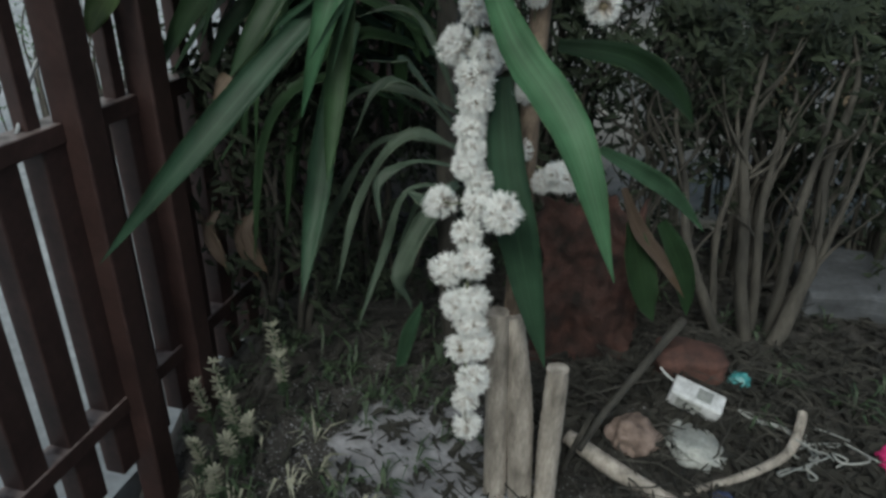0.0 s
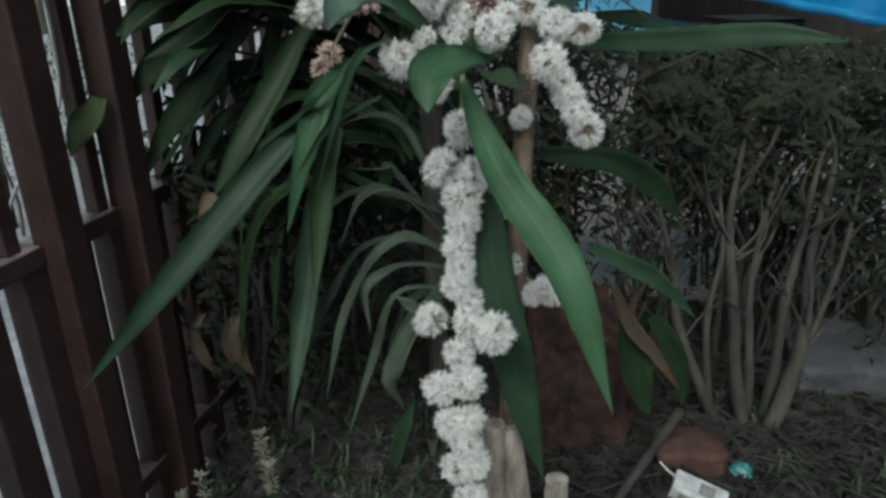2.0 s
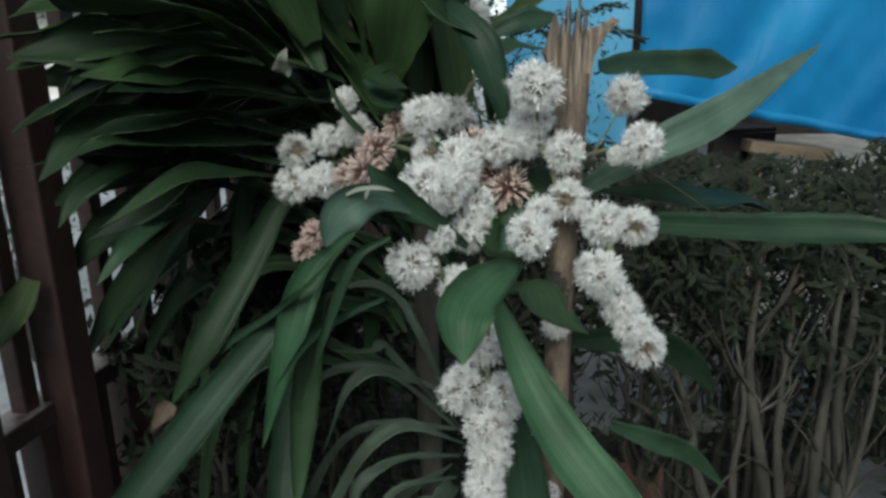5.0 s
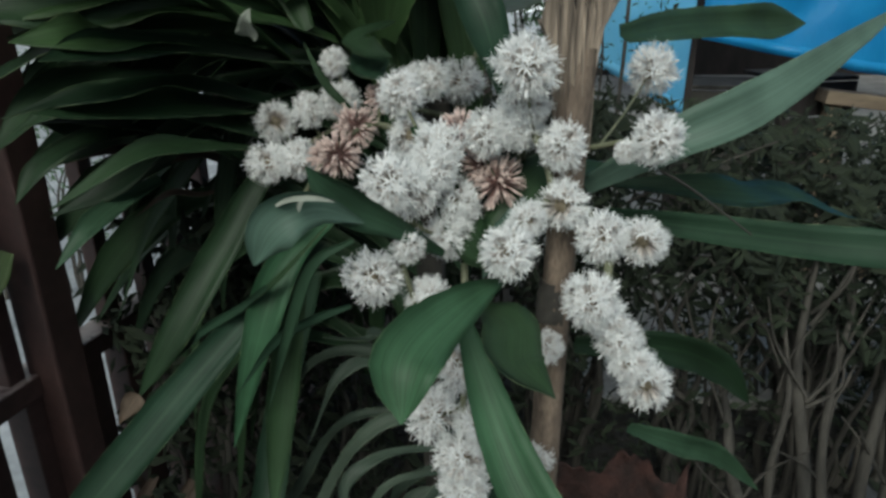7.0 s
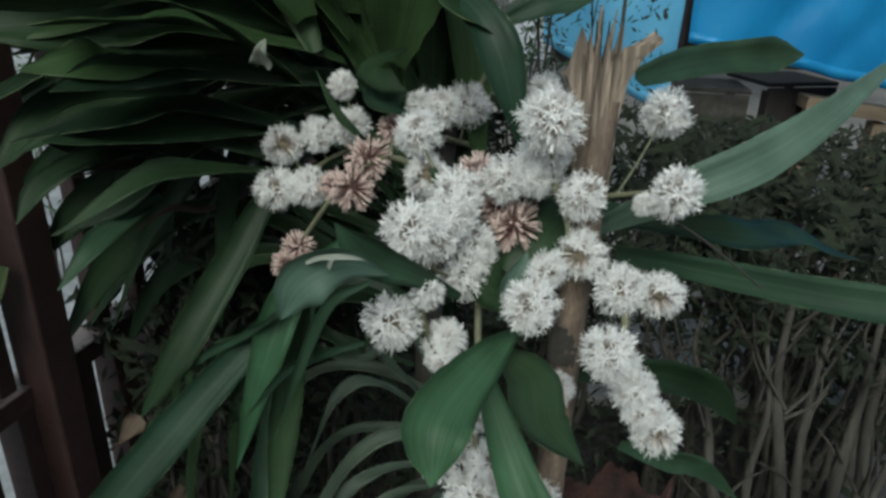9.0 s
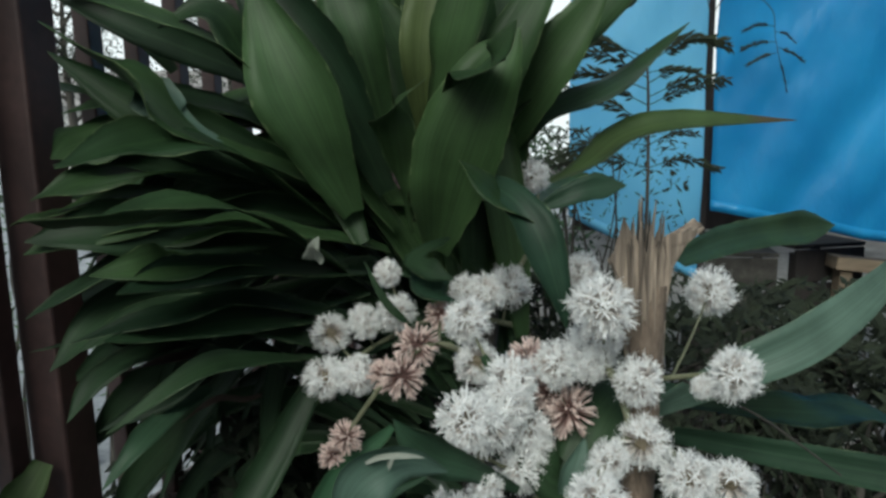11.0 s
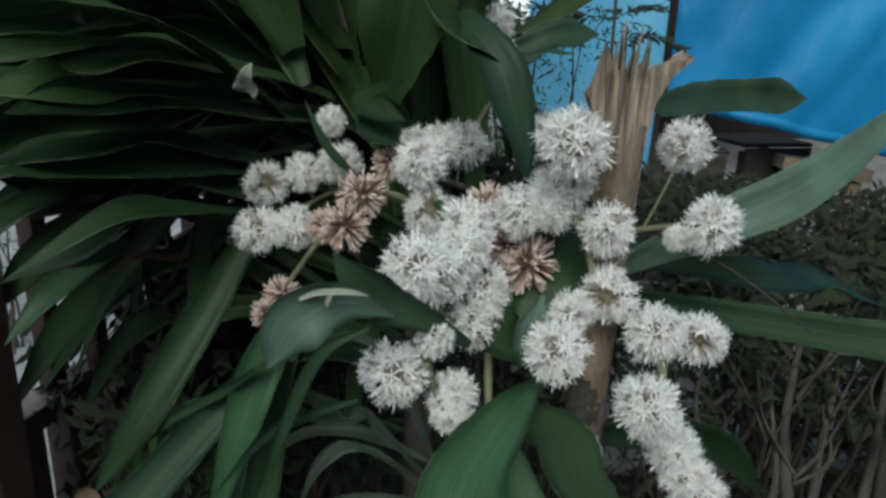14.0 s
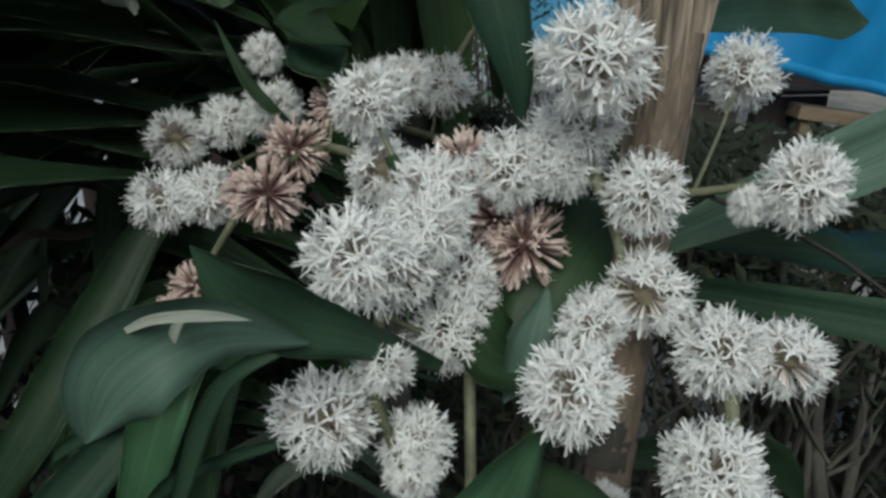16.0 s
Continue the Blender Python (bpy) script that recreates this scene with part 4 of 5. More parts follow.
# dry leaves hanging by the fence, and a torn tip paled for the light behind it
for p, s in (((-0.52, 1.42, 0.36), 0.14), ((-0.46, 1.45, 0.34), 0.16), ((-0.56, 1.50, 0.37), 0.13), ((-0.42, 1.38, 0.38), 0.14)):
    b0 = Vector(p)
    leaf([b0, b0 + Vector((-0.02, -0.02, -s * 0.3)), b0 + Vector((0.0, -0.03, -s * 0.7)), b0 + Vector((0.02, -0.03, -s))], 0.030, face=1, tone=3)
leaf([(-0.185, 1.170, 1.150), (-0.183, 1.160, 1.159), (-0.181, 1.152, 1.168), (-0.175, 1.150, 1.179)], 0.022, face=1, tone=7, full=0.2, base=0.7)


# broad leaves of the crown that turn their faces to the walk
# the first takes the crown green lightened as if lit
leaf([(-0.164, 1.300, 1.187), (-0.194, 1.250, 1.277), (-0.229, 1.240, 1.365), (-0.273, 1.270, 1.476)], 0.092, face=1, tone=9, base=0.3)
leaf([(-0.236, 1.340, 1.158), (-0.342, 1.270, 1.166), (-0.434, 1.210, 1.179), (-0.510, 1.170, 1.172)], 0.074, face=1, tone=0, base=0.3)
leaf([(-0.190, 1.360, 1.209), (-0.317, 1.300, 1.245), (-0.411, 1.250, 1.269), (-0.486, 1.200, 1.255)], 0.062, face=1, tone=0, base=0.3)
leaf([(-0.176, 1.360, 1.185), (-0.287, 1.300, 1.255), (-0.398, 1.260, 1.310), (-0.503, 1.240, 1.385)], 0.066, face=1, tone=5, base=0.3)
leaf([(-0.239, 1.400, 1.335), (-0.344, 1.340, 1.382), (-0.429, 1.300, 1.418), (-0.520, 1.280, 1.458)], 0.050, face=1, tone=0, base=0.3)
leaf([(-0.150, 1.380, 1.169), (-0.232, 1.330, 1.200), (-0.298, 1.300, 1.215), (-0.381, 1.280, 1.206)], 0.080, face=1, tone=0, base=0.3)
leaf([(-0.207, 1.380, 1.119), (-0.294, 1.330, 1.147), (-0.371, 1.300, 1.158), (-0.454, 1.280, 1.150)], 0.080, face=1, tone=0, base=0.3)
leaf([(0.013, 1.420, 1.229), (0.061, 1.380, 1.322), (0.106, 1.360, 1.394), (0.173, 1.360, 1.485)], 0.070, face=1, tone=5, base=0.3)
leaf([(0.077, 1.300, 1.192), (0.116, 1.300, 1.208), (0.150, 1.310, 1.214), (0.184, 1.320, 1.215)], 0.036, face=1, tone=4, base=0.3)


# ---- the cut cane ----
def build_stump():
    stump = thing("cut_cane", "pale brown cane cut off with a splintered top, between the flowers", "stump", (0.119, 1.0, 0))
    bm = bmesh.new()
    tube(bm, [(0, 0, -0.03), (0.003, 0, 0.3), (0.008, 0.0, 0.72), (0.012, 0.01, 0.87), (0.02, 0.028, 1.06), (0.024, 0.034, 1.15)], (0.017, 0.0155, 0.015, 0.0145, 0.0150, 0.016), 16, 70, 0.035)
    part("cane", bm, CANE, stump, "", True)
    # a short dark band round the cane
    bm = bmesh.new()
    tube(bm, [(0.0105, 0.013, 0.898), (0.0118, 0.016, 0.918), (0.0130, 0.018, 0.938)], (0.0158, 0.0168, 0.0158), 16, 8, 0.05)
    part("dark_band", bm, BARK, stump, "dark band round the cane")
    # the torn top: a ragged rim of fibres round a hollow heart that leans over, with a thin flap on either side
    rng = random.Random(4)
    bm = bmesh.new()
    n, rings = 48, []
    for j in range(n):
        w = 2 * math.pi * j / n
        d = Vector((math.cos(w), math.sin(w), 0))
        ridge = 0.0017 * math.sin(j * 2.7) + rng.uniform(-0.001, 0.001)
        flare, top = 0.002, 1.190 + 0.020 * noise.noise(Vector((j * 0.8, 0, 0))) + rng.uniform(-0.010, 0.012)
        if math.cos(w) > 0.92:
            flare, top = 0.030, 1.205 + rng.uniform(-0.004, 0.004)
        elif math.cos(w) < -0.94:
            flare, top = 0.012, 1.174 + rng.uniform(-0.004, 0.004)
        col = []
        for inner, runs in ((0, (0, 0.25, 0.5, 0.75, 0.9, 1.0)), (1, (0.9, 0.5))):
            for q in runs:
                z = 1.06 + 0.02 * inner + (top - 1.06 - 0.02 * inner) * q
                h = (z - 1.06) / 0.14
                r = (0.0100 + 0.003 * q if inner else 0.0155 + 0.0035 * h + ridge * min(1, q * 3)) + flare * q ** 6
                col.append(bm.verts.new(Vector((0.023 - 0.005 * h, 0.035, z)) + d * r))
        rings.append(col)
    for j in range(n):
        p, q = rings[j], rings[(j + 1) % n]
        for k in range(7):
            bm.faces.new((p[k], q[k], q[k + 1], p[k + 1]))
    bm.faces.new([r[7] for r in rings])
    part("torn_top", bm, CUTWOOD, stump, "splintered pale brown cut end")
    for i in range(18):
        w = rng.uniform(0, 6.28)
        bm = bmesh.new()
        d, h = Vector((math.cos(w), math.sin(w), 0)), rng.uniform(0.02, 0.058)
        q = Vector((0.017, 0.035, 1.170)) + d * rng.uniform(0.004, 0.016)
        tube(bm, [q, q + Vector((0, 0, h * 0.5)) + d * 0.001, q + d * rng.uniform(0, 0.005) + Vector((0, 0, h))], (0.0024, 0.0018, 0.0005), 5, 5, 0.15)
        part("splinter", bm, CUTWOOD if i % 3 else BARK, stump)


build_stump()


def old_cane(pts, radii, label, material=None):
    bm = bmesh.new()
    tube(bm, pts, radii, 14, 40, 0.045)
    tagged(part("old_cane", bm, material or OLDCANE, None, "", True), label, "cane", "old canes at the foot of the plant")


old_cane([(0.112, 0.96, -0.03), (0.105, 0.965, 0.2), (0.095, 0.97, 0.40)], (0.022, 0.021, 0.020), "upright grey-brown cane standing in the soil")
old_cane([(0.160, 0.95, -0.03), (0.145, 0.965, 0.2), (0.121, 0.99, 0.385)], (0.022, 0.024, 0.021), "upright pale cane with worn bark in the soil")
old_cane([(0.200, 0.94, -0.03), (0.200, 0.95, 0.15), (0.202, 0.96, 0.300)], (0.019, 0.021, 0.019), "short cut cane standing in the soil")
old_cane([(0.251, 1.06, 0.066), (0.332, 1.00, 0.045), (0.440, 0.94, 0.020)], (0.015, 0.018, 0.014), "pale cane lying on the soil")
old_cane([(0.460, 0.970, 0.020), (0.572, 0.994, 0.045), (0.664, 1.036, 0.065), (0.700, 1.080, 0.095), (0.712, 1.105, 0.112)], (0.007, 0.009, 0.010, 0.009), "long crooked stick lying on the litter")
old_cane([(0.262, 0.985, 0.10), (0.300, 1.03, 0.13), (0.375, 1.12, 0.160), (0.505, 1.27, 0.208)], (0.005, 0.007, 0.008, 0.010), "thin dry stick leaning on the litter", TWIG)
old_cane([(0.235, 1.00, 0.02), (0.250, 0.985, 0.10), (0.275, 0.98, 0.19)], (0.006, 0.006, 0.004), "thin bent twig standing by the canes", TWIG)


# ---- the tarpaulin screen ----
def sheet(x0, x1, y, low, high, material, label, seed, sag):
    """A hung sheet with slack folds that run down across it, a doubled hem and eyelets along the foot."""
    sheet_at = thing("tarpaulin", label, "tarpaulin", (x0, y, low[0]), "blue tarpaulins")
    inv = Matrix.Translation((-x0, -y, -low[0]))
    nx, nz = 90, 60

    def place(u, v, off=0.0):
        x = x0 + (x1 - x0) * u
        z0 = low[0] + (low[1] - low[0]) * u + 0.012 * noise.noise(Vector((x * 6, 0, seed)))
        z = z0 + (high - z0) * v
        s = x * 1.3 - z * 0.9
        f = noise.noise(Vector((s * 2.0, z * 0.5, seed))) * sag + noise.noise(Vector((s * 6, z * 1.2, seed + 5))) * sag * 0.42
        f += noise.noise(Vector((x * 16 + z * 7, z * 9, seed + 9))) * sag * 0.10
        return (x, y + f + off, z)

    bm = bmesh.new()
    vs = [[bm.verts.new(place(i / nx, j / nz)) for i in range(nx + 1)] for j in range(nz + 1)]
    for j in range(nz):
        for i in range(nx):
            bm.faces.new((vs[j][i], vs[j][i + 1], vs[j + 1][i + 1], vs[j + 1][i]))
    ob = part("cloth", bm, material, sheet_at, "", True)
    ob.matrix_parent_inverse = inv
    ob.modifiers.new("thickness", "SOLIDIFY").thickness = 0.002
    bm = bmesh.new()
    vs = [[bm.verts.new(place(i / nx, v, -0.004)) for i in range(nx + 1)] for v in (0.0, 0.022)]
    for i in range(nx):
        bm.faces.new((vs[0][i], vs[0][i + 1], vs[1][i + 1], vs[1][i]))
    ob = part("hem", bm, material, sheet_at, "", True)
    ob.matrix_parent_inverse = inv
    ob.modifiers.new("thickness", "SOLIDIFY").thickness = 0.002



sheet(0.345, 0.825, 3.0, (0.98, 0.72), 2.7, TARPLIGHT, "pale blue tarpaulin hung as a screen", 2, 0.02)
sheet(0.857, 3.6, 3.0, (0.99, 0.45), 2.7, TARP, "creased deep blue tarpaulin hung as a screen", 8, 0.055)


def build_shed():
    shed = thing("shed", "low grey-roofed shed with open sides behind the screen", "shed", (0.8, 4.6, 0))
    inv = Matrix.Translation((-0.8, -4.6, 0))
    def add(name, bm, m, label=""):
        ob = part(name, bm, m, shed, label)
        ob.matrix_parent_inverse = inv
    for x in (0.848, 2.2, 3.6):
        bm = bmesh.new()
        box(bm, (x, 3.08, 1.35), (0.04, 0.05, 2.72), None, 0.004)
        add("upright", bm, DARKWOOD)
    bm = bmesh.new()
    box(bm, (2.2, 3.06, 2.7), (3.9, 0.05, 0.07), None, 0.004)
    add("beam", bm, DARKWOOD)
    bm = bmesh.new()
    for i in range(60):
        a, b = -0.6 + i * 0.08, -0.6 + (i + 1) * 0.08
        for x0, x1, h0, h1 in ((a, (a + b) / 2, 0, 0.02), ((a + b) / 2, b, 0.02, 0)):
            q = [bm.verts.new(v) for v in ((x0, 4.7, 2.13 + h0), (x1, 4.7, 2.13 + h1), (x1, 7.5, 3.1 + h1), (x0, 7.5, 3.1 + h0))]
            bm.faces.new(q)
    bmesh.ops.remove_doubles(bm, verts=bm.verts, dist=0.0001)
    add("roof", bm, ROOFMAT, "grey corrugated roof sheet")
    bm = bmesh.new()
    box(bm, (4.5, 9.4, 0.9), (6.4, 0.12, 1.8))
    add("back_wall", bm, DARKWOOD)


build_shed()

bm = bmesh.new()
box(bm, (3.6, 5.75, -0.01), (6.4, 7.1, 0.07), None, 0.008)
tagged(part("yard_floor", bm, YARD), "pale concrete floor of the yard behind the shrubs", "yard floor", kind="structure")


bm = bmesh.new()
tube(bm, [(1.57, 2.6, -0.03), (1.572, 2.6, 0.35), (1.57, 2.6, 0.70)], (0.022, 0.021), 10, 8, 0.03)
tagged(part("pole", bm, OLDCANE, None, "", True), "short weathered grey pole standing under the screen", "pole")


bm = bmesh.new()
box(bm, (1.55, 3.12, 0.752), (0.36, 0.10, 0.05), Matrix.Rotation(0.12, 3, "Y"), 0.004)
box(bm, (1.42, 3.12, 0.370), (0.05, 0.06, 0.74), None, 0.004)
box(bm, (1.68, 3.12, 0.350), (0.05, 0.06, 0.70), None, 0.004)
tagged(part("plank_trestle", bm, PLANK), "raw tan plank laid across two short posts", "trestle")


def build_crate(at, turn, label, wood):
    """A tall slatted crate under the edge of the screen."""
    crate = thing("wooden_crate", label, "crate", at, "crates under the screen")
    crate.rotation_euler = (0, 0, turn)
    for x in (-0.14, 0.14):
        for y in (-0.11, 0.11):
            bm = bmesh.new()
            box(bm, (x, y, 0.40), (0.03, 0.03, 0.80), None, 0.003)
            part("corner_post", bm, wood, crate)
    for k in range(6):
        bm = bmesh.new()
        box(bm, (0, -0.132, 0.07 + 0.136 * k), (0.31, 0.014, 0.128), None, 0.003)
        part("slat", bm, wood, crate)
    bm = bmesh.new()
    box(bm, (0, 0, 0.826), (0.32, 0.27, 0.016), None, 0.003)
    part("top", bm, wood, crate)


build_crate((1.36, 3.30, 0), 0.25, "tall dark weathered wooden crate under the screen", DARKWOOD)
build_crate((1.04, 3.28, -0.03), -0.15, "tall grey-brown weathered crate beside a darker one", TWIG)


# ---- the bush with bare stems ----
def build_bush(at, seed, stems, tall, spread, leaves, label, green=None, size=(0.006, 0.021), low=0.68):
    rng = random.Random(seed)
    bush = thing("bush", label, "bush", at)
    for i in range(stems):
        w, r = rng.uniform(0, 6.28), rng.uniform(0.02, spread * 0.35)
        d = Vector((math.cos(w), math.sin(w) * 0.6, 0))
        h = tall * rng.uniform(0.75, 1.1)
        bm = bmesh.new()
        q = rng.uniform(0.003, 0.013)
        lean, tip = r + spread * rng.uniform(0.1, 0.5), r + spread * rng.uniform(0.3, 0.9)
        kink = lambda k: Vector((rng.uniform(-k, k), rng.uniform(-k, k), 0))
        tube(bm, [d * r - Vector((0, 0, 0.03)), d * (r + 0.015) + kink(0.02) + Vector((0, 0, h * 0.18)), d * (r + 0.03) + kink(0.03) + Vector((0, 0, h * 0.38)),
                  d * (0.6 * r + 0.4 * lean) + kink(0.04) + Vector((0, 0, h * 0.58)), d * lean + kink(0.05) + Vector((0, 0, h * 0.78)), d * tip + kink(0.08) + Vector((0, 0, h))],
             (q, q * 0.9, q * 0.75, q * 0.6, q * 0.45, q * 0.25), 6, 16, 0.12)
        part("stem", bm, BARK, bush, "", True)
    verts, faces = [], []
    for i in range(leaves):
        w = rng.uniform(0, 6.28)
        rad = spread * math.sqrt(rng.random())
        high = 1.15 - low * rng.random() ** 1.8
        c = Vector((math.cos(w) * rad, math.sin(w) * rad * 0.7, tall * high))
        if noise.noise(c * 6 + Vector((seed, 0, 0))) < -0.12:
            continue
        a = Vector([rng.uniform(-1, 1) for _ in range(3)]).normalized()
        b = a.orthogonal().normalized()
        s = rng.uniform(*size)
        k = len(verts)
        nrm = a.cross(b)
        verts += [c - a * s, c + b * s * 0.3 + nrm * s * 0.1, c + a * s, c - b * s * 0.3 + nrm * s * 0.1]
        faces += [(k, k + 1, k + 2), (k, k + 2, k + 3)]
    me = bpy.data.meshes.new("foliage")
    me.from_pydata([tuple(v) for v in verts], [], faces)
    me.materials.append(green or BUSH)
    ob = new("foliage", me)
    ob.parent = bush
    tagged(ob, kind="stuff")


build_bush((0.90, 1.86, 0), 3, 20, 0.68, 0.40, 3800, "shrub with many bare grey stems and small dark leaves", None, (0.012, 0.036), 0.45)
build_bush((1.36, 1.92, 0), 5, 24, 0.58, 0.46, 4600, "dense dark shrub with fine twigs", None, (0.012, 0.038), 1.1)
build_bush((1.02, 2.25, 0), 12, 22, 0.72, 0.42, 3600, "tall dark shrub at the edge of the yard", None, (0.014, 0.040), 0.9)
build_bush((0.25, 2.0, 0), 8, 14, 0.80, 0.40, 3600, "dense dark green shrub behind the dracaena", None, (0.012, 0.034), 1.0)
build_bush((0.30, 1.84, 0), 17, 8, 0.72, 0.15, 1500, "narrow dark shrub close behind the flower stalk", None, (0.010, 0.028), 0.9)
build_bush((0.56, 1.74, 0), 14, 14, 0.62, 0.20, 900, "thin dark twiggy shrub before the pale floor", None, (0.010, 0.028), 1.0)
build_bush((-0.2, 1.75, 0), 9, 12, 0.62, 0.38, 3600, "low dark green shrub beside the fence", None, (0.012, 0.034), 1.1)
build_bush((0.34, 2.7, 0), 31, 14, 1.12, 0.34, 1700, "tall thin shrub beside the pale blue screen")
# filler, added to hide bright strips of paving in the dark corner
build_bush((-0.42, 1.50, -0.12), 41, 6, 0.85, 0.20, 2600, "dark tangled filler shrub against the foot of the fence", None, (0.010, 0.030), 1.0)
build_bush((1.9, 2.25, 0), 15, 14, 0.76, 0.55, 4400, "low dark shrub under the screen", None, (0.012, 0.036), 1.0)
build_bush((0.36, 3.65, 0), 33, 8, 1.38, 0.20, 1600, "tall grey-green shrub behind the pale blue screen", SHRUBGREEN, (0.014, 0.040), 0.8)
build_bush((-2.2, 3.35, -0.25), 27, 12, 1.25, 0.45, 2400, "tall green shrub on the pavement beyond the fence", SHRUBGREEN)
build_bush((-1.75, 3.3, -0.25), 25, 10, 0.85, 0.40, 1500, "green shrub on the pavement beyond the fence", SHRUBGREEN)
build_bush((-2.6, 3.4, -0.25), 26, 10, 0.45, 0.40, 1500, "low green shrub beyond the fence", SHRUBGREEN)


def build_old_shrub():
    """A few thick old stems that fan out of one stool, with side twigs."""
    rng = random.Random(77)
    shrub = thing("bush", "old shrub with thick bare grey stems that fan out", "bush", (0.76, 1.50, 0))
    # foot, knee and tip of each stem, from the stool
    stems = (((0.02, -0.05), (0.13, 0.06, 0.24), (0.18, 0.17, 0.62), 0.019), ((0.0, -0.03), (-0.05, 0.06, 0.31), (-0.04, 0.18, 0.66), 0.016),
             ((-0.05, -0.03), (-0.18, 0.06, 0.26), (-0.22, 0.18, 0.52), 0.014), ((0.01, 0.01), (-0.01, 0.07, 0.31), (0.06, 0.20, 0.60), 0.012),
             ((0.05, 0.02), (0.07, 0.06, 0.31), (0.15, 0.18, 0.64), 0.014), ((-0.08, 0.0), (-0.11, 0.06, 0.28), (-0.08, 0.18, 0.58), 0.010),
             ((0.10, 0.03), (0.16, 0.06, 0.27), (0.26, 0.18, 0.60), 0.010))
    for (x, y), knee, tip, q in stems:
        foot, knee, tip = Vector((x, y, -0.04)), Vector(knee), Vector(tip)
        kink = lambda k: Vector((rng.uniform(-k, k), rng.uniform(-k, k), 0))
        bm = bmesh.new()
        tube(bm, [foot, (foot + knee) / 2 + kink(0.015), knee, (knee + tip) / 2 + kink(0.02), tip, tip + (tip - knee) * 0.3 + kink(0.05)], (q * 1.15, q, q * 0.85, q * 0.62, q * 0.38, q * 0.08), 9, 26, 0.12)
        stem = part("stem", bm, BARK, shrub, "", True)
        for i in range(5):
            p = knee.lerp(tip, rng.uniform(-0.2, 0.9))
            d = Vector((rng.uniform(-0.12, 0.12), rng.uniform(-0.05, 0.08), rng.uniform(0.08, 0.22)))
            bm = bmesh.new()
            tube(bm, [p, p + d * 0.5 + kink(0.02), p + d], (q * 0.28, q * 0.2, q * 0.1), 5, 8, 0.1)
            part("twig", bm, BARK, stem, "", True)


build_old_shrub()


# ---- ground clutter ----
def scatter(name, material, count, seed, place, make, label, category):
    """Many small pieces, too many to count, in one mesh."""
    rng = random.Random(seed)
    verts, faces = [], []
    for i in range(count):
        x, y = place(rng)
        make(rng, Vector((x, y, ground_height(x, y))), verts, faces)
    me = bpy.data.meshes.new(name)
    me.from_pydata([tuple(v) for v in verts], [], faces)
    me.materials.append(material)
    tagged(new(name, me), label, category, kind="stuff")


def dry_leaf(rng, c, verts, faces):
    a = Vector((rng.uniform(-1, 1), rng.uniform(-1, 1), rng.uniform(-0.25, 0.35))).normalized()
    b = Vector((-a.y, a.x, rng.uniform(-0.4, 0.4))).normalized()
    s, w = rng.uniform(0.006, 0.030), rng.uniform(0.22, 0.42)
    c = c + Vector((0, 0, rng.uniform(0.003, 0.022)))
    up = Vector((0, 0, s * rng.uniform(0.05, 0.35)))
    k = len(verts)
    verts += [c - a * s, c - a * s * 0.2 + b * s * w + up, c + a * s + up * 0.6, c - a * s * 0.1 - b * s * w + up * 0.7, c]
    faces += [(k, k + 4, k + 1), (k + 1, k + 4, k + 2), (k + 2, k + 4, k + 3), (k + 3, k + 4, k)]


def twig(rng, c, verts, faces):
    w = rng.uniform(0, 6.28)
    long, r = rng.uniform(0.03, 0.17), rng.uniform(0.0006, 0.0021)
    d = Vector((math.cos(w), math.sin(w), rng.uniform(-0.05, 0.25)))
    s = Vector((-d.y, d.x, 0)).normalized()
    c = c + Vector((0, 0, rng.uniform(0.005, 0.03)))
    bend = s * rng.uniform(-0.25, 0.25) * long + Vector((0, 0, rng.uniform(0, 0.02)))
    k = len(verts)
    for p in (c - d * long / 2, c + bend, c + d * long / 2):
        verts += [p + s * r, p + Vector((0, 0, r * 1.6)), p - s * r]
    for i in (0, 3):
        for j in range(3):
            q = (j + 1) % 3
            faces.append((k + i + j, k + i + q, k + i + 3 + q, k + i + 3 + j))


def clod(rng, c, verts, faces):
    s = rng.uniform(0.004, 0.014)
    k = len(verts)
    for d in ((1, 0, 0), (-1, 0, 0), (0, 1, 0), (0, -1, 0), (0, 0, 1)):
        verts.append(c + Vector(d) * s * rng.uniform(0.6, 1.2))
    faces += [(k, k + 2, k + 4), (k + 2, k + 1, k + 4), (k + 1, k + 3, k + 4), (k + 3, k, k + 4)]


def grain(rng, c, verts, faces):
    s = rng.uniform(0.0008, 0.0030)
    k = len(verts)
    for d in ((1, 0, 0), (-1, 0, 0), (0, 1, 0), (0, -1, 0), (0, 0, 1)):
        verts.append(c + Vector(d) * s * rng.uniform(0.6, 1.2) + Vector((0, 0, 0.002)))
    faces += [(k, k + 2, k + 4), (k + 2, k + 1, k + 4), (k + 1, k + 3, k + 4), (k + 3, k, k + 4)]


def herb(rng, c, verts, faces):
    for i in range(rng.randint(8, 14)):
        w, long = rng.uniform(0, 6.28), rng.uniform(0.02, 0.075)
        d = Vector((math.cos(w), math.sin(w), 0))
        s = Vector((-d.y, d.x, 0)) * rng.uniform(0.0015, 0.004)
        p1 = c + d * long * 0.45 + Vector((0, 0, long * rng.uniform(0.5, 0.9)))
        p2 = c + d * long + Vector((0, 0, long * rng.uniform(0.1, 0.8)))
        k = len(verts)
        verts += [c, p1 + s, p1 - s, p2]
        faces += [(k, k + 1, k + 2), (k + 1, k + 3, k + 2)]


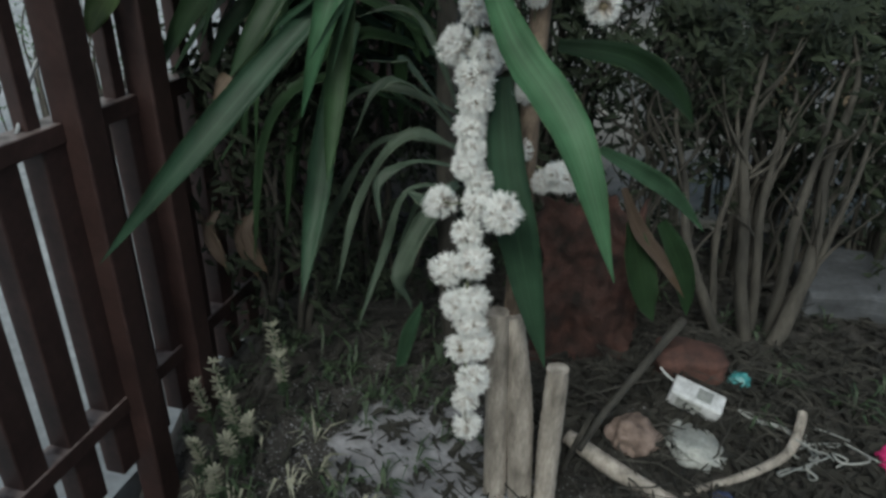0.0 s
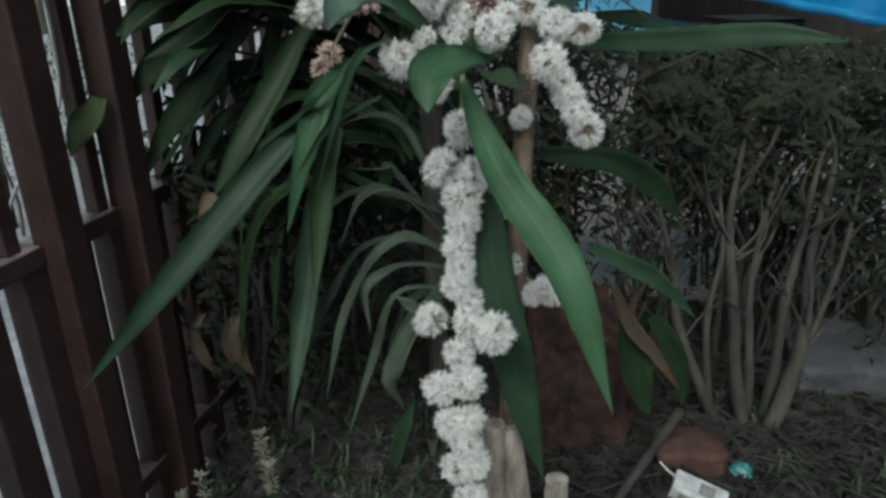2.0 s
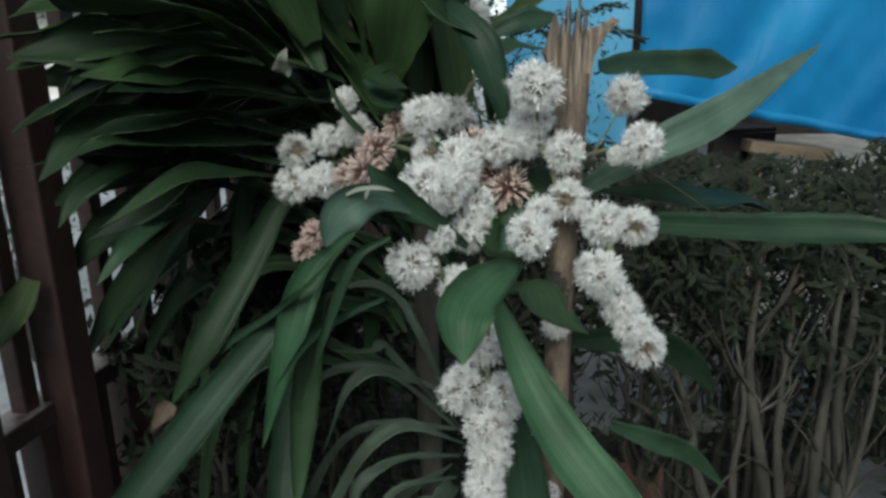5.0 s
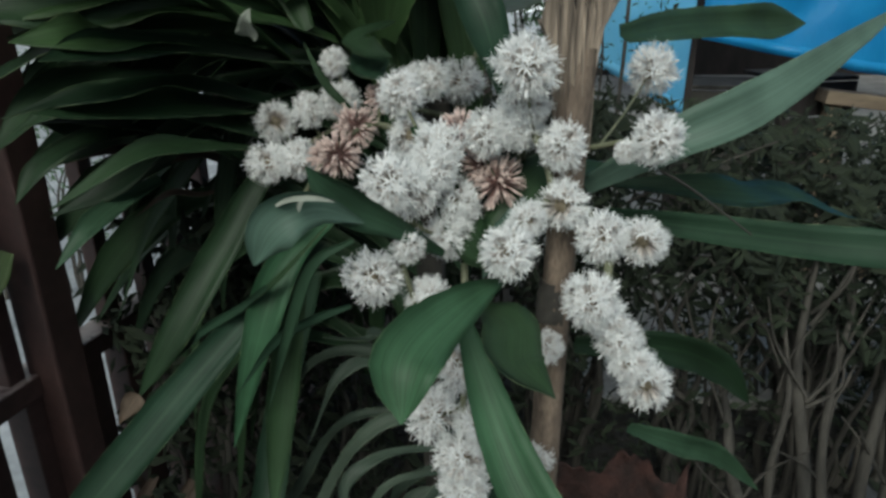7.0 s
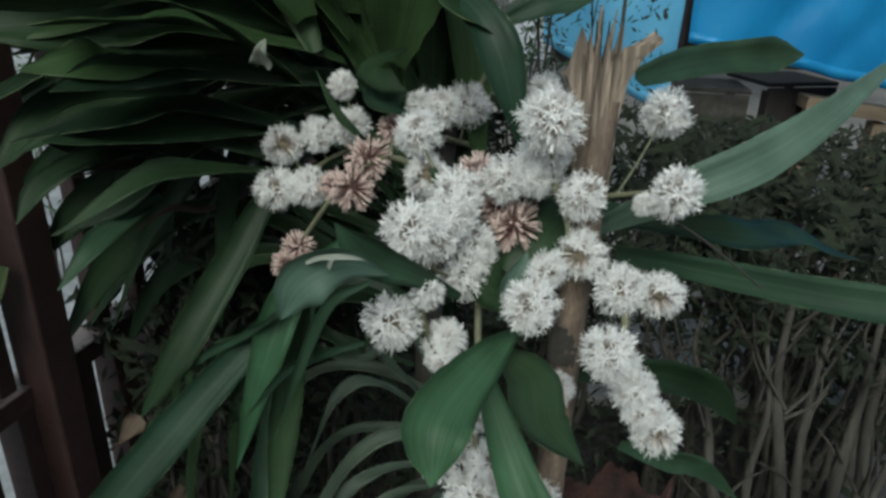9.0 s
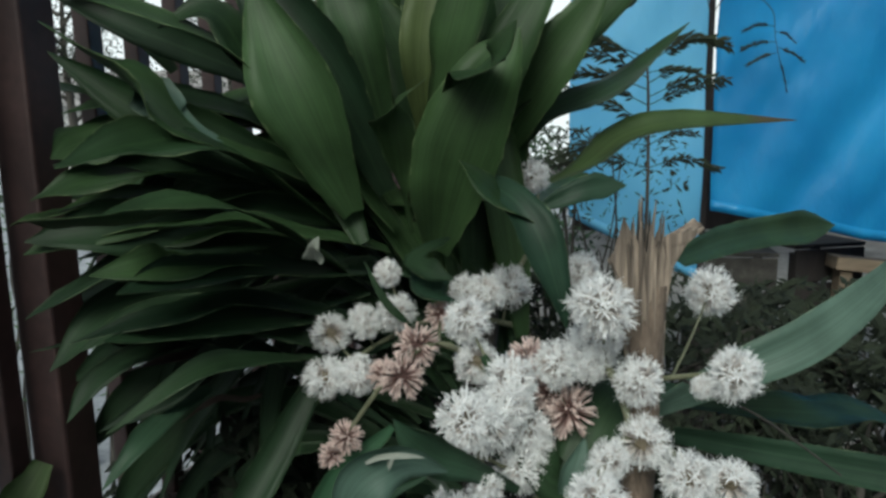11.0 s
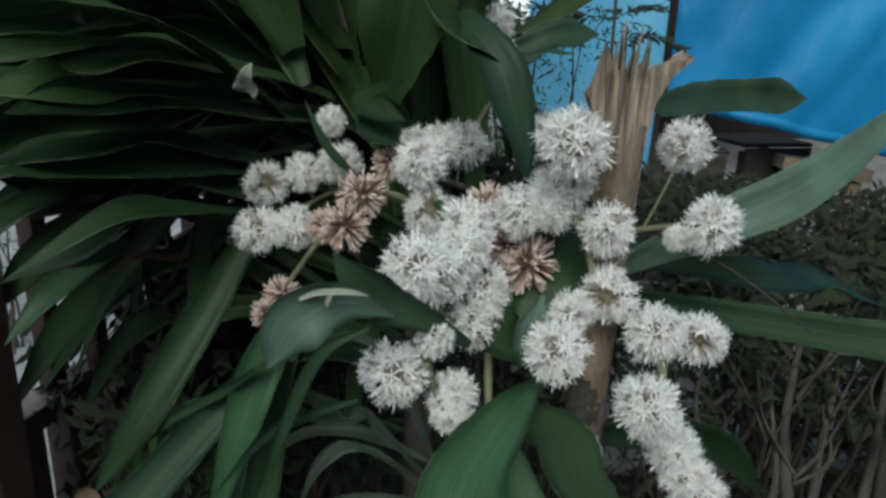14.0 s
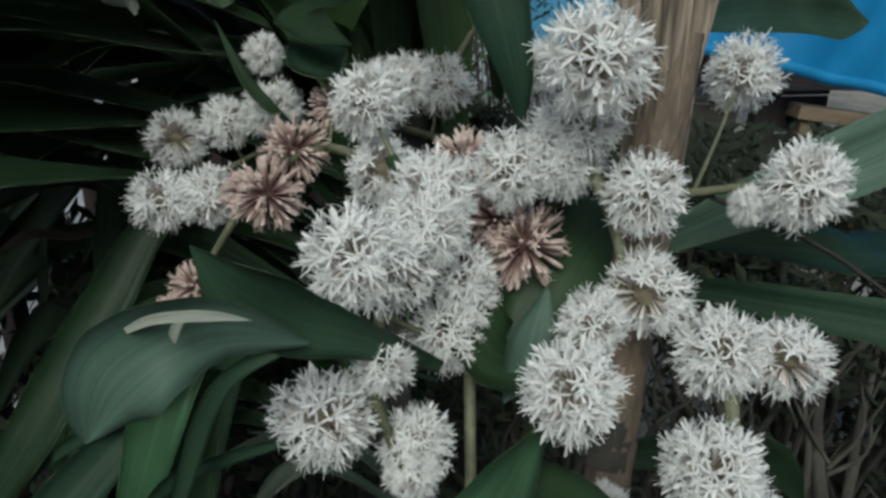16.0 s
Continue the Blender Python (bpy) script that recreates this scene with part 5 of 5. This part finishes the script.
right_side = lambda r: (r.gauss(0.62, 0.34), r.gauss(1.25, 0.28))
everywhere = lambda r: (r.uniform(-0.62, 1.6), r.uniform(0.75, 2.3))
left_side = lambda r: (r.uniform(-0.58, 0.02), r.uniform(0.88, 1.8))
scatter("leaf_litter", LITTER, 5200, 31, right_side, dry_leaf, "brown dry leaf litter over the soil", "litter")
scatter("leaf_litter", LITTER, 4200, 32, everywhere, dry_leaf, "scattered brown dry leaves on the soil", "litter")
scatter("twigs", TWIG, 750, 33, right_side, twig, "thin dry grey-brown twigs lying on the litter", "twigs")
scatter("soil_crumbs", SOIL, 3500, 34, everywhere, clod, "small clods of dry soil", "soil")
scatter("ash_crumbs", ASH, 6500, 35, lambda r: (r.gauss(-0.04, 0.20), r.gauss(1.06, 0.15)), grain, "pale grey crumbs of cement dust", "dust")
scatter("low_herbs", GRASS, 55, 36, left_side, herb, "low dark green herbs on the shaded soil", "herbs")
scatter("low_herbs", GRASS, 90, 37, everywhere, herb, "sparse low herbs among the litter", "herbs")
scatter("pale_herbs", WEED, 12, 38, lambda r: (r.uniform(-0.55, -0.05), r.uniform(0.85, 1.15)), herb, "pale dried herbs on the soil", "herbs")


def build_ash():
    bm = bmesh.new()
    n = 40
    vs = []
    for j in range(n):
        row = []
        for i in range(n):
            x, y = -0.34 + 0.62 * i / (n - 1), 0.80 + 0.54 * j / (n - 1)
            d = math.hypot((x + 0.03) / 0.26, (y - 1.06) / 0.23)
            z = ground_height(x, y) - 0.012 + 0.027 * max(0, 1 - d * d) + 0.008 * noise.noise(Vector((x * 28, y * 28, 9))) + 0.010 * noise.noise(Vector((x * 9, y * 9, 4)))
            row.append(bm.verts.new((x, y, z)))
        vs.append(row)
    for j in range(n - 1):
        for i in range(n - 1):
            bm.faces.new((vs[j][i], vs[j][i + 1], vs[j + 1][i + 1], vs[j + 1][i]))
    tagged(part("dust_mound", bm, ASH, None, "", True), "spilled pale grey cement dust at the foot of the canes", "dust")


build_ash()


def build_weed(x, y, h, seed):
    rng = random.Random(seed)
    weed = thing("weed", "pale flowering weed with whorls of small leaves", "weed", (x, y, ground_height(x, y)), "weeds by the fence")
    bm = bmesh.new()
    top = Vector((rng.uniform(-0.03, 0.03), rng.uniform(-0.03, 0.0), h))
    tube(bm, [(0, 0, -0.02), top * 0.5 + Vector((0.008, 0, 0)), top], (0.003, 0.0025, 0.0015), 5, 8)
    part("stem", bm, GRASS, weed)
    for k in range(7):
        c = top * (0.40 + 0.6 * k / 6)
        bm = bmesh.new()
        for i in range(9):
            w = i * 0.7 + k + rng.uniform(-0.2, 0.2)
            d = Vector((math.cos(w), math.sin(w), rng.uniform(0.1, 0.7)))
            long = rng.uniform(0.012, 0.024)
            s = Vector((-d.y, d.x, 0)) * 0.0035
            m = c + d * long * 0.6
            bm.faces.new([bm.verts.new(q) for q in (c, m + s, c + d * long, m - s)])
        part("whorl", bm, WEED if k > 1 else GRASS, weed)


for i, (x, y, h) in enumerate(((-0.46, 1.17, 0.24), (-0.43, 1.12, 0.16), (-0.40, 1.08, 0.13), (-0.36, 1.24, 0.20), (-0.33, 1.16, 0.15), (-0.50, 1.10, 0.16), (-0.38, 1.02, 0.12), (-0.52, 1.22, 0.18), (-0.44, 0.98, 0.14))):
    build_weed(x, y, h, 60 + i)


def build_carton():
    carton = thing("carton", "small silver carton with a white straw lying on the litter", "carton", (0.520, 1.150, ground_height(0.520, 1.150) + 0.024))
    carton.rotation_euler = (0.15, 0.2, -0.45)
    bm = bmesh.new()
    box(bm, (0, 0, 0), (0.105, 0.052, 0.038), None, 0.004)
    part("body", bm, FOIL, carton)
    bm = bmesh.new()
    box(bm, (-0.01, -0.0265, 0), (0.05, 0.002, 0.024))
    box(bm, (0.012, 0, 0.0195), (0.03, 0.03, 0.002))
    part("printed_patch", bm, BAG, carton, "grey worn printed patch")
    bm = bmesh.new()
    tube(bm, [(-0.05, 0.01, 0.01), (-0.07, 0.012, 0.016), (-0.088, 0.02, 0.02)], (0.0022, 0.0022), 6, 5)
    part("straw", bm, LATTICE, carton, "white drinking straw")


build_carton()


def crumpled(name, at, size, material, label, category, seed, flat=0.5, turn=0.0):
    """A crumpled thing: a squashed ball with creases, open at random."""
    bm = bmesh.new()
    bmesh.ops.create_icosphere(bm, subdivisions=4, radius=1)
    for v in bm.verts:
        f = 1 + 0.28 * noise.noise(v.co * 1.7 + Vector((seed, 0, 0))) + 0.16 * noise.noise(v.co * 4.2 + Vector((0, seed, 0)))
        v.co = Vector((v.co.x * size[0], v.co.y * size[1], v.co.z * size[2])) * f
    ob = part(name, bm, material, None, "", True)
    ob.matrix_basis = pose(at[0], at[1], ground_height(at[0], at[1]) + size[2] * flat, 0, 8, turn)
    tagged(ob, label, category)


crumpled("plastic_bag", (0.500, 1.062), (0.066, 0.048, 0.022), BAG, "flattened grey plastic bag on the litter", "bag", 3, 0.6, -35)
crumpled("navy_rag", (0.525, 0.955), (0.030, 0.020, 0.014), NAVY, "small dark blue rag on the litter", "rag", 5, 0.6, 20)
crumpled("dry_husk", (0.384, 1.075), (0.052, 0.044, 0.036), SKIN, "crumpled pinkish-brown dry husk on the soil", "husk", 8, 0.6, 10)
crumpled("teal_bag", (0.632, 1.225), (0.024, 0.020, 0.020), TEAL, "crumpled teal plastic bag", "bag", 11, 0.7, 0)
crumpled("magenta_cup", (0.895, 1.065), (0.036, 0.036, 0.030), PINKP, "crushed magenta plastic cup", "cup", 14, 0.7, 0)


def build_clay_block():
    block = thing("clay_block", "worn terracotta block lying in the litter", "block", (0.54, 1.265, ground_height(0.54, 1.265) + 0.03))
    block.rotation_euler = (0.1, 0.08, -0.12)
    bm = bmesh.new()
    bmesh.ops.create_icosphere(bm, subdivisions=4, radius=1)
    for v in bm.verts:
        q = Vector([math.copysign(abs(k) ** 0.55, k) for k in v.co])
        v.co = Vector((q.x * 0.078, q.y * 0.050, q.z * 0.044)) * (1 + 0.22 * noise.noise(q * 1.3) + 0.08 * noise.noise(q * 4.5))
    part("body", bm, CLAY, block, "", True)


build_clay_block()


def build_rusty_sheet():
    bm = bmesh.new()
    nx, nz = 40, 60
    vs = []
    for j in range(nz + 1):
        row = []
        for i in range(nx + 1):
            x, z = 0.20 + 0.23 * i / nx, -0.03 + 0.46 * j / nz
            top = (0.05 * noise.noise(Vector((x * 14, 0, 4))) + 0.02 * noise.noise(Vector((x * 60, 0, 4)))) * (j / nz) ** 2
            x += (0.03 * noise.noise(Vector((z * 9, i // 13, 7))) + 0.012 * noise.noise(Vector((z * 40, i // 13, 7)))) * abs(2 * i / nx - 1)
            row.append(bm.verts.new((x, 1.36 + 0.10 * (z - 0.2) + 0.022 * noise.noise(Vector((x * 16, z * 8, 2))) + 0.010 * noise.noise(Vector((x * 45, z * 30, 2))), z + top)))
        vs.append(row)
    for j in range(nz):
        for i in range(nx):
            bm.faces.new((vs[j][i], vs[j][i + 1], vs[j + 1][i + 1], vs[j + 1][i]))
    ob = part("rusty_sheet", bm, RUST, None, "", True)
    ob.modifiers.new("thickness", "SOLIDIFY").thickness = 0.003
    tagged(ob, "rusty red-brown metal sheet leaning behind the canes", "sheet metal")


build_rusty_sheet()


def build_twine():
    rng = random.Random(17)
    twine = thing("twine", "tangle of grey plastic twine on the litter", "twine", (0.72, 1.06, ground_height(0.72, 1.06)))
    for k in range(9):
        p = Vector((rng.uniform(-0.05, 0.05), rng.uniform(-0.05, 0.05), 0.015))
        run = [p]
        for i in range(6):
            p = p + Vector((rng.uniform(-0.05, 0.05), rng.uniform(-0.05, 0.05), rng.uniform(-0.008, 0.014)))
            p.z = max(0.006, p.z)
            run.append(p)
        bm = bmesh.new()
        tube(bm, run, (0.002, 0.0025, 0.0018), 5, 24)
        part("strand", bm, BAG, twine, "", True)


build_twine()


def build_slab():
    slab = thing("concrete_slab", "worn grey concrete slab lying beside the old shrub", "slab", (1.24, 1.76, 0.0))
    bm = bmesh.new()
    box(bm, (0, 0, 0.03), (0.52, 0.30, 0.09), Matrix.Rotation(-0.15, 3, "Z"), 0.012)
    bmesh.ops.subdivide_edges(bm, edges=[e for e in bm.edges if e.calc_length() > 0.05], cuts=6, use_grid_fill=True)
    for v in bm.verts:
        v.co += Vector((0, 0, 0.010 * noise.noise(v.co * 9))) + 0.006 * noise.noise_vector(v.co * 30)
    part("body", bm, SLAB, slab)


build_slab()


# ---- a young pinnate tree and a hanging vine before the screen ----
def build_sprig(name, at, run, fronds, label, category, seed, thick=0.006):
    rng = random.Random(seed)
    tree = thing(name, label, category, at)
    bm = bmesh.new()
    tube(bm, run, (thick, thick * 0.8, thick * 0.4), 6, 30)
    part("stem", bm, BARK, tree, "", True)
    line = curve_points(run, 40)
    for k, (s, dx, dz, long) in enumerate(fronds):
        b0 = line[int(s * 40)]
        tip = b0 + Vector((dx, rng.uniform(-0.05, 0.02), dz)).normalized() * long
        mid = (b0 + tip) / 2 + Vector((0, 0, long * rng.uniform(0.06, 0.16)))
        bm = bmesh.new()
        tube(bm, [b0, mid, tip], (0.0014, 0.0010, 0.0006), 4, 8)
        rach = curve_points([b0, mid, tip], 24)
        for i in range(5, 25 - k % 3):
            t = (rach[min(i + 1, 24)] - rach[i - 1]).normalized()
            for sd in (-1, 1):
                d = (t * 0.85 + Vector((0, 0.2, sd * rng.uniform(0.2, 0.65) - 0.1)) + Vector((rng.uniform(-0.2, 0.2), 0, 0))).normalized()
                q, n2 = long * rng.uniform(0.10, 0.19), t.cross(d).normalized().cross(d) * long * 0.022
                c = rach[i]
                bm.faces.new([bm.verts.new(v) for v in (c, c + d * q * 0.5 + n2, c + d * q, c + d * q * 0.5 - n2)])
        tagged(part("frond", bm, BUSH, tree), kind="stuff")


build_sprig("sapling", (0.40, 2.1, 0.06), [(0, 0, -0.09), (-0.01, 0, 0.5), (0.006, 0, 1.0), (0.002, 0, 1.28), (-0.006, 0, 1.41)],
            [(0.60, 1, -0.02, 0.16), (0.62, -1, 0.05, 0.23), (0.65, 1, 0.19, 0.12), (0.67, -1, -0.14, 0.26), (0.70, 1, -0.01, 0.13), (0.72, -1, 0.40, 0.21), (0.75, 1, 0.31, 0.16), (0.77, -1, 0.20, 0.17), (0.79, 1, 0.20, 0.19), (0.82, -1, 0.14, 0.24), (0.84, 1, 0.22, 0.12), (0.87, -1, 0.27, 0.22), (0.89, 1, 0.02, 0.11), (0.92, -1, 0.33, 0.21), (0.94, 1, 0.25, 0.19), (0.97, -1, 0.24, 0.27), (0.99, 1, 0.07, 0.19)],
            "slender sapling with small dark pinnate leaves before the blue sheet", "sapling", 5)
build_sprig("vine", (0.79, 2.90, 0.12), [(0.02, 0.10, 2.58), (-0.02, 0.0, 2.0), (0.0, 0.0, 1.571), (0.06, 0.0, 1.605), (0.123, 0.0, 1.607), (0.18, 0.0, 1.585), (0.217, 0.0, 1.544), (0.228, 0.0, 1.466), (0.249, 0.0, 1.38)],
            [(0.84, -1, -0.1, 0.10), (0.87, 1, -0.5, 0.08), (0.90, -1, -0.2, 0.12), (0.93, 1, -0.5, 0.10), (0.96, -1, -0.4, 0.11), (0.99, 0.3, -1, 0.12)],
            "thin hanging vine with small leaves against the blue sheet", "vine", 6, 0.0022)

# thin dry stalk across the leaves
bm = bmesh.new()
tube(bm, [(0.17, 1.03, 1.065), (0.219, 1.0, 1.048), (0.25, 0.985, 1.03), (0.285, 0.965, 1.005)], (0.0016, 0.0014, 0.0008), 5, 12)
in_plant(part("dry_stalk", bm, TWIG, None, "thin dry stalk", True))


def build_cable():
    bm = bmesh.new()
    tube(bm, [(-0.678, 1.04, 0.652), (-0.675, 1.10, 0.719), (-0.684, 1.16, 0.750), (-0.668, 1.22, 0.80), (-0.640, 1.25, 0.87), (-0.632, 1.25, 1.018), (-0.650, 1.27, 1.14)], (0.0032, 0.0032), 8, 48)
    tagged(part("cable", bm, LATTICE, None, "", True), "white cable tied along the fence", "cable")


build_cable()


# ---- beyond the fence ----
def build_outside():
    bm = bmesh.new()
    q = [bm.verts.new(v) for v in ((-60, -9, -0.30), (-2.94, -9, -0.30), (5.42, 29, -0.30), (-60, 29, -0.30))]
    # a slab of paving with a kerb edge towards the fence
    top = [bm.verts.new(v.co + Vector((0, 0, 0.10))) for v in q]
    bm.faces.new(top)
    for i in range(4):
        bm.faces.new((q[i], q[(i + 1) % 4], top[(i + 1) % 4], top[i]))
    tagged(part("pavement", bm, PAVE), "pale grey concrete pavement beyond the fence", "pavement", kind="structure")
    house = thing("house", "low whitewashed house across the yard", "house", (-10.5, 22, -0.2))
    bm = bmesh.new()
    box(bm, (0, 0, 1.3), (5.6, 0.3, 2.6))
    part("wall", bm, WALLMAT, house)
    bm = bmesh.new()
    q = [bm.verts.new(v) for v in ((-3.1, -0.7, 2.45), (3.1, -0.7, 2.45), (3.1, 1.2, 3.6), (-3.1, 1.2, 3.6))]
    bm.faces.new(q)
    ob = part("roof", bm, ROOFMAT, house)
    ob.modifiers.new("thickness", "SOLIDIFY").thickness = 0.05
    for x in (-1.9, -0.4, 1.1, 2.2):
        win = new("window", None)
        win.parent = house
        for nm, m, c, s in (("frame", LATTICE, (x, -0.17, 1.45), (0.86, 0.05, 1.0)), ("pane", GLASS, (x, -0.20, 1.45), (0.74, 0.02, 0.88))):
            bm = bmesh.new()
            box(bm, c, s, None, 0.004)
            part(nm, bm, m, win)
        for dx in (-0.12, 0.12):
            bm = bmesh.new()
            box(bm, (x + dx, -0.215, 1.45), (0.025, 0.02, 0.9))
            part("bar", bm, LATTICE, win)


build_outside()


def build_far_tree(at, seed, tall, spread, count):
    """A thin-crowned tree: forked trunk, limbs and loose clumps of small leaves."""
    rng = random.Random(seed)
    tree = thing("tree", "thin-crowned tree standing across the yard", "tree", at, "trees across the yard")
    bm = bmesh.new()
    tube(bm, [(0, 0, -0.1), (0.1, 0, tall * 0.3), (0.0, 0.1, tall * 0.6), (0.15, 0, tall * 0.95)], (0.11, 0.09, 0.06, 0.02), 8, 16, 0.06)
    part("trunk", bm, BARK, tree, "", True)
    verts, faces = [], []
    for k in range(9):
        w, z0 = rng.uniform(0, 6.28), tall * rng.uniform(0.3, 0.75)
        d = Vector((math.cos(w), math.sin(w) * 0.6, rng.uniform(0.2, 0.8))).normalized()
        tip = Vector((0, 0, z0)) + d * spread * rng.uniform(0.6, 1.0)
        bm = bmesh.new()
        tube(bm, [(0.03, 0, z0), Vector((0, 0, z0)) + d * spread * 0.4 + Vector((0, 0, 0.08)), tip], (0.04, 0.025, 0.008), 6, 10, 0.08)
        part("limb", bm, BARK, tree, "", True)
        for i in range(count // 9):
            c0 = tip - d * spread * rng.uniform(0, 0.6) + Vector([rng.gauss(0, spread * 0.16) for _ in range(3)])
            u = Vector([rng.uniform(-1, 1) for _ in range(3)]).normalized()
            v = u.orthogonal().normalized()
            s, n0 = rng.uniform(0.02, 0.055), len(verts)
            verts += [c0 - u * s, c0 + v * s * 0.35, c0 + u * s, c0 - v * s * 0.35]
            faces.append((n0, n0 + 1, n0 + 2, n0 + 3))
    me = bpy.data.meshes.new("crown")
    me.from_pydata([tuple(v) for v in verts], [], faces)
    me.materials.append(BUSH)
    ob = new("crown", me)
    ob.parent = tree
    tagged(ob, kind="stuff")


build_far_tree((-7.6, 13.5, -0.2), 3, 5.0, 1.8, 6000)
build_far_tree((-5.0, 15.0, -0.2), 4, 5.6, 1.7, 5000)


# ---- bright hazy distance beyond the yard ----
haze = bpy.data.materials.new("bright_haze")
haze.use_nodes = True
em = haze.node_tree.nodes.new("ShaderNodeEmission")
em.inputs["Color"].default_value, em.inputs["Strength"].default_value = (0.93, 0.97, 1.0, 1), 0.95
haze.node_tree.links.new(em.outputs[0], haze.node_tree.nodes["Material Output"].inputs[0])
bm = bmesh.new()
bm.faces.new([bm.verts.new(v) for v in ((-40, 30, -1), (14, 30, -1), (14, 30, 22), (-40, 30, 22))])
tagged(part("backdrop", bm, haze), "white overcast sky over the far yard", "sky", kind="structure")


# ---- an unseen wall, added behind the walk to close the yard ----
bm = bmesh.new()
box(bm, (1.0, -3.2, 1.5), (9.0, 0.2, 3.0))
tagged(part("wall_south", bm, WALLMAT), "plain whitewashed wall, added unseen behind the walk", "wall", kind="structure")
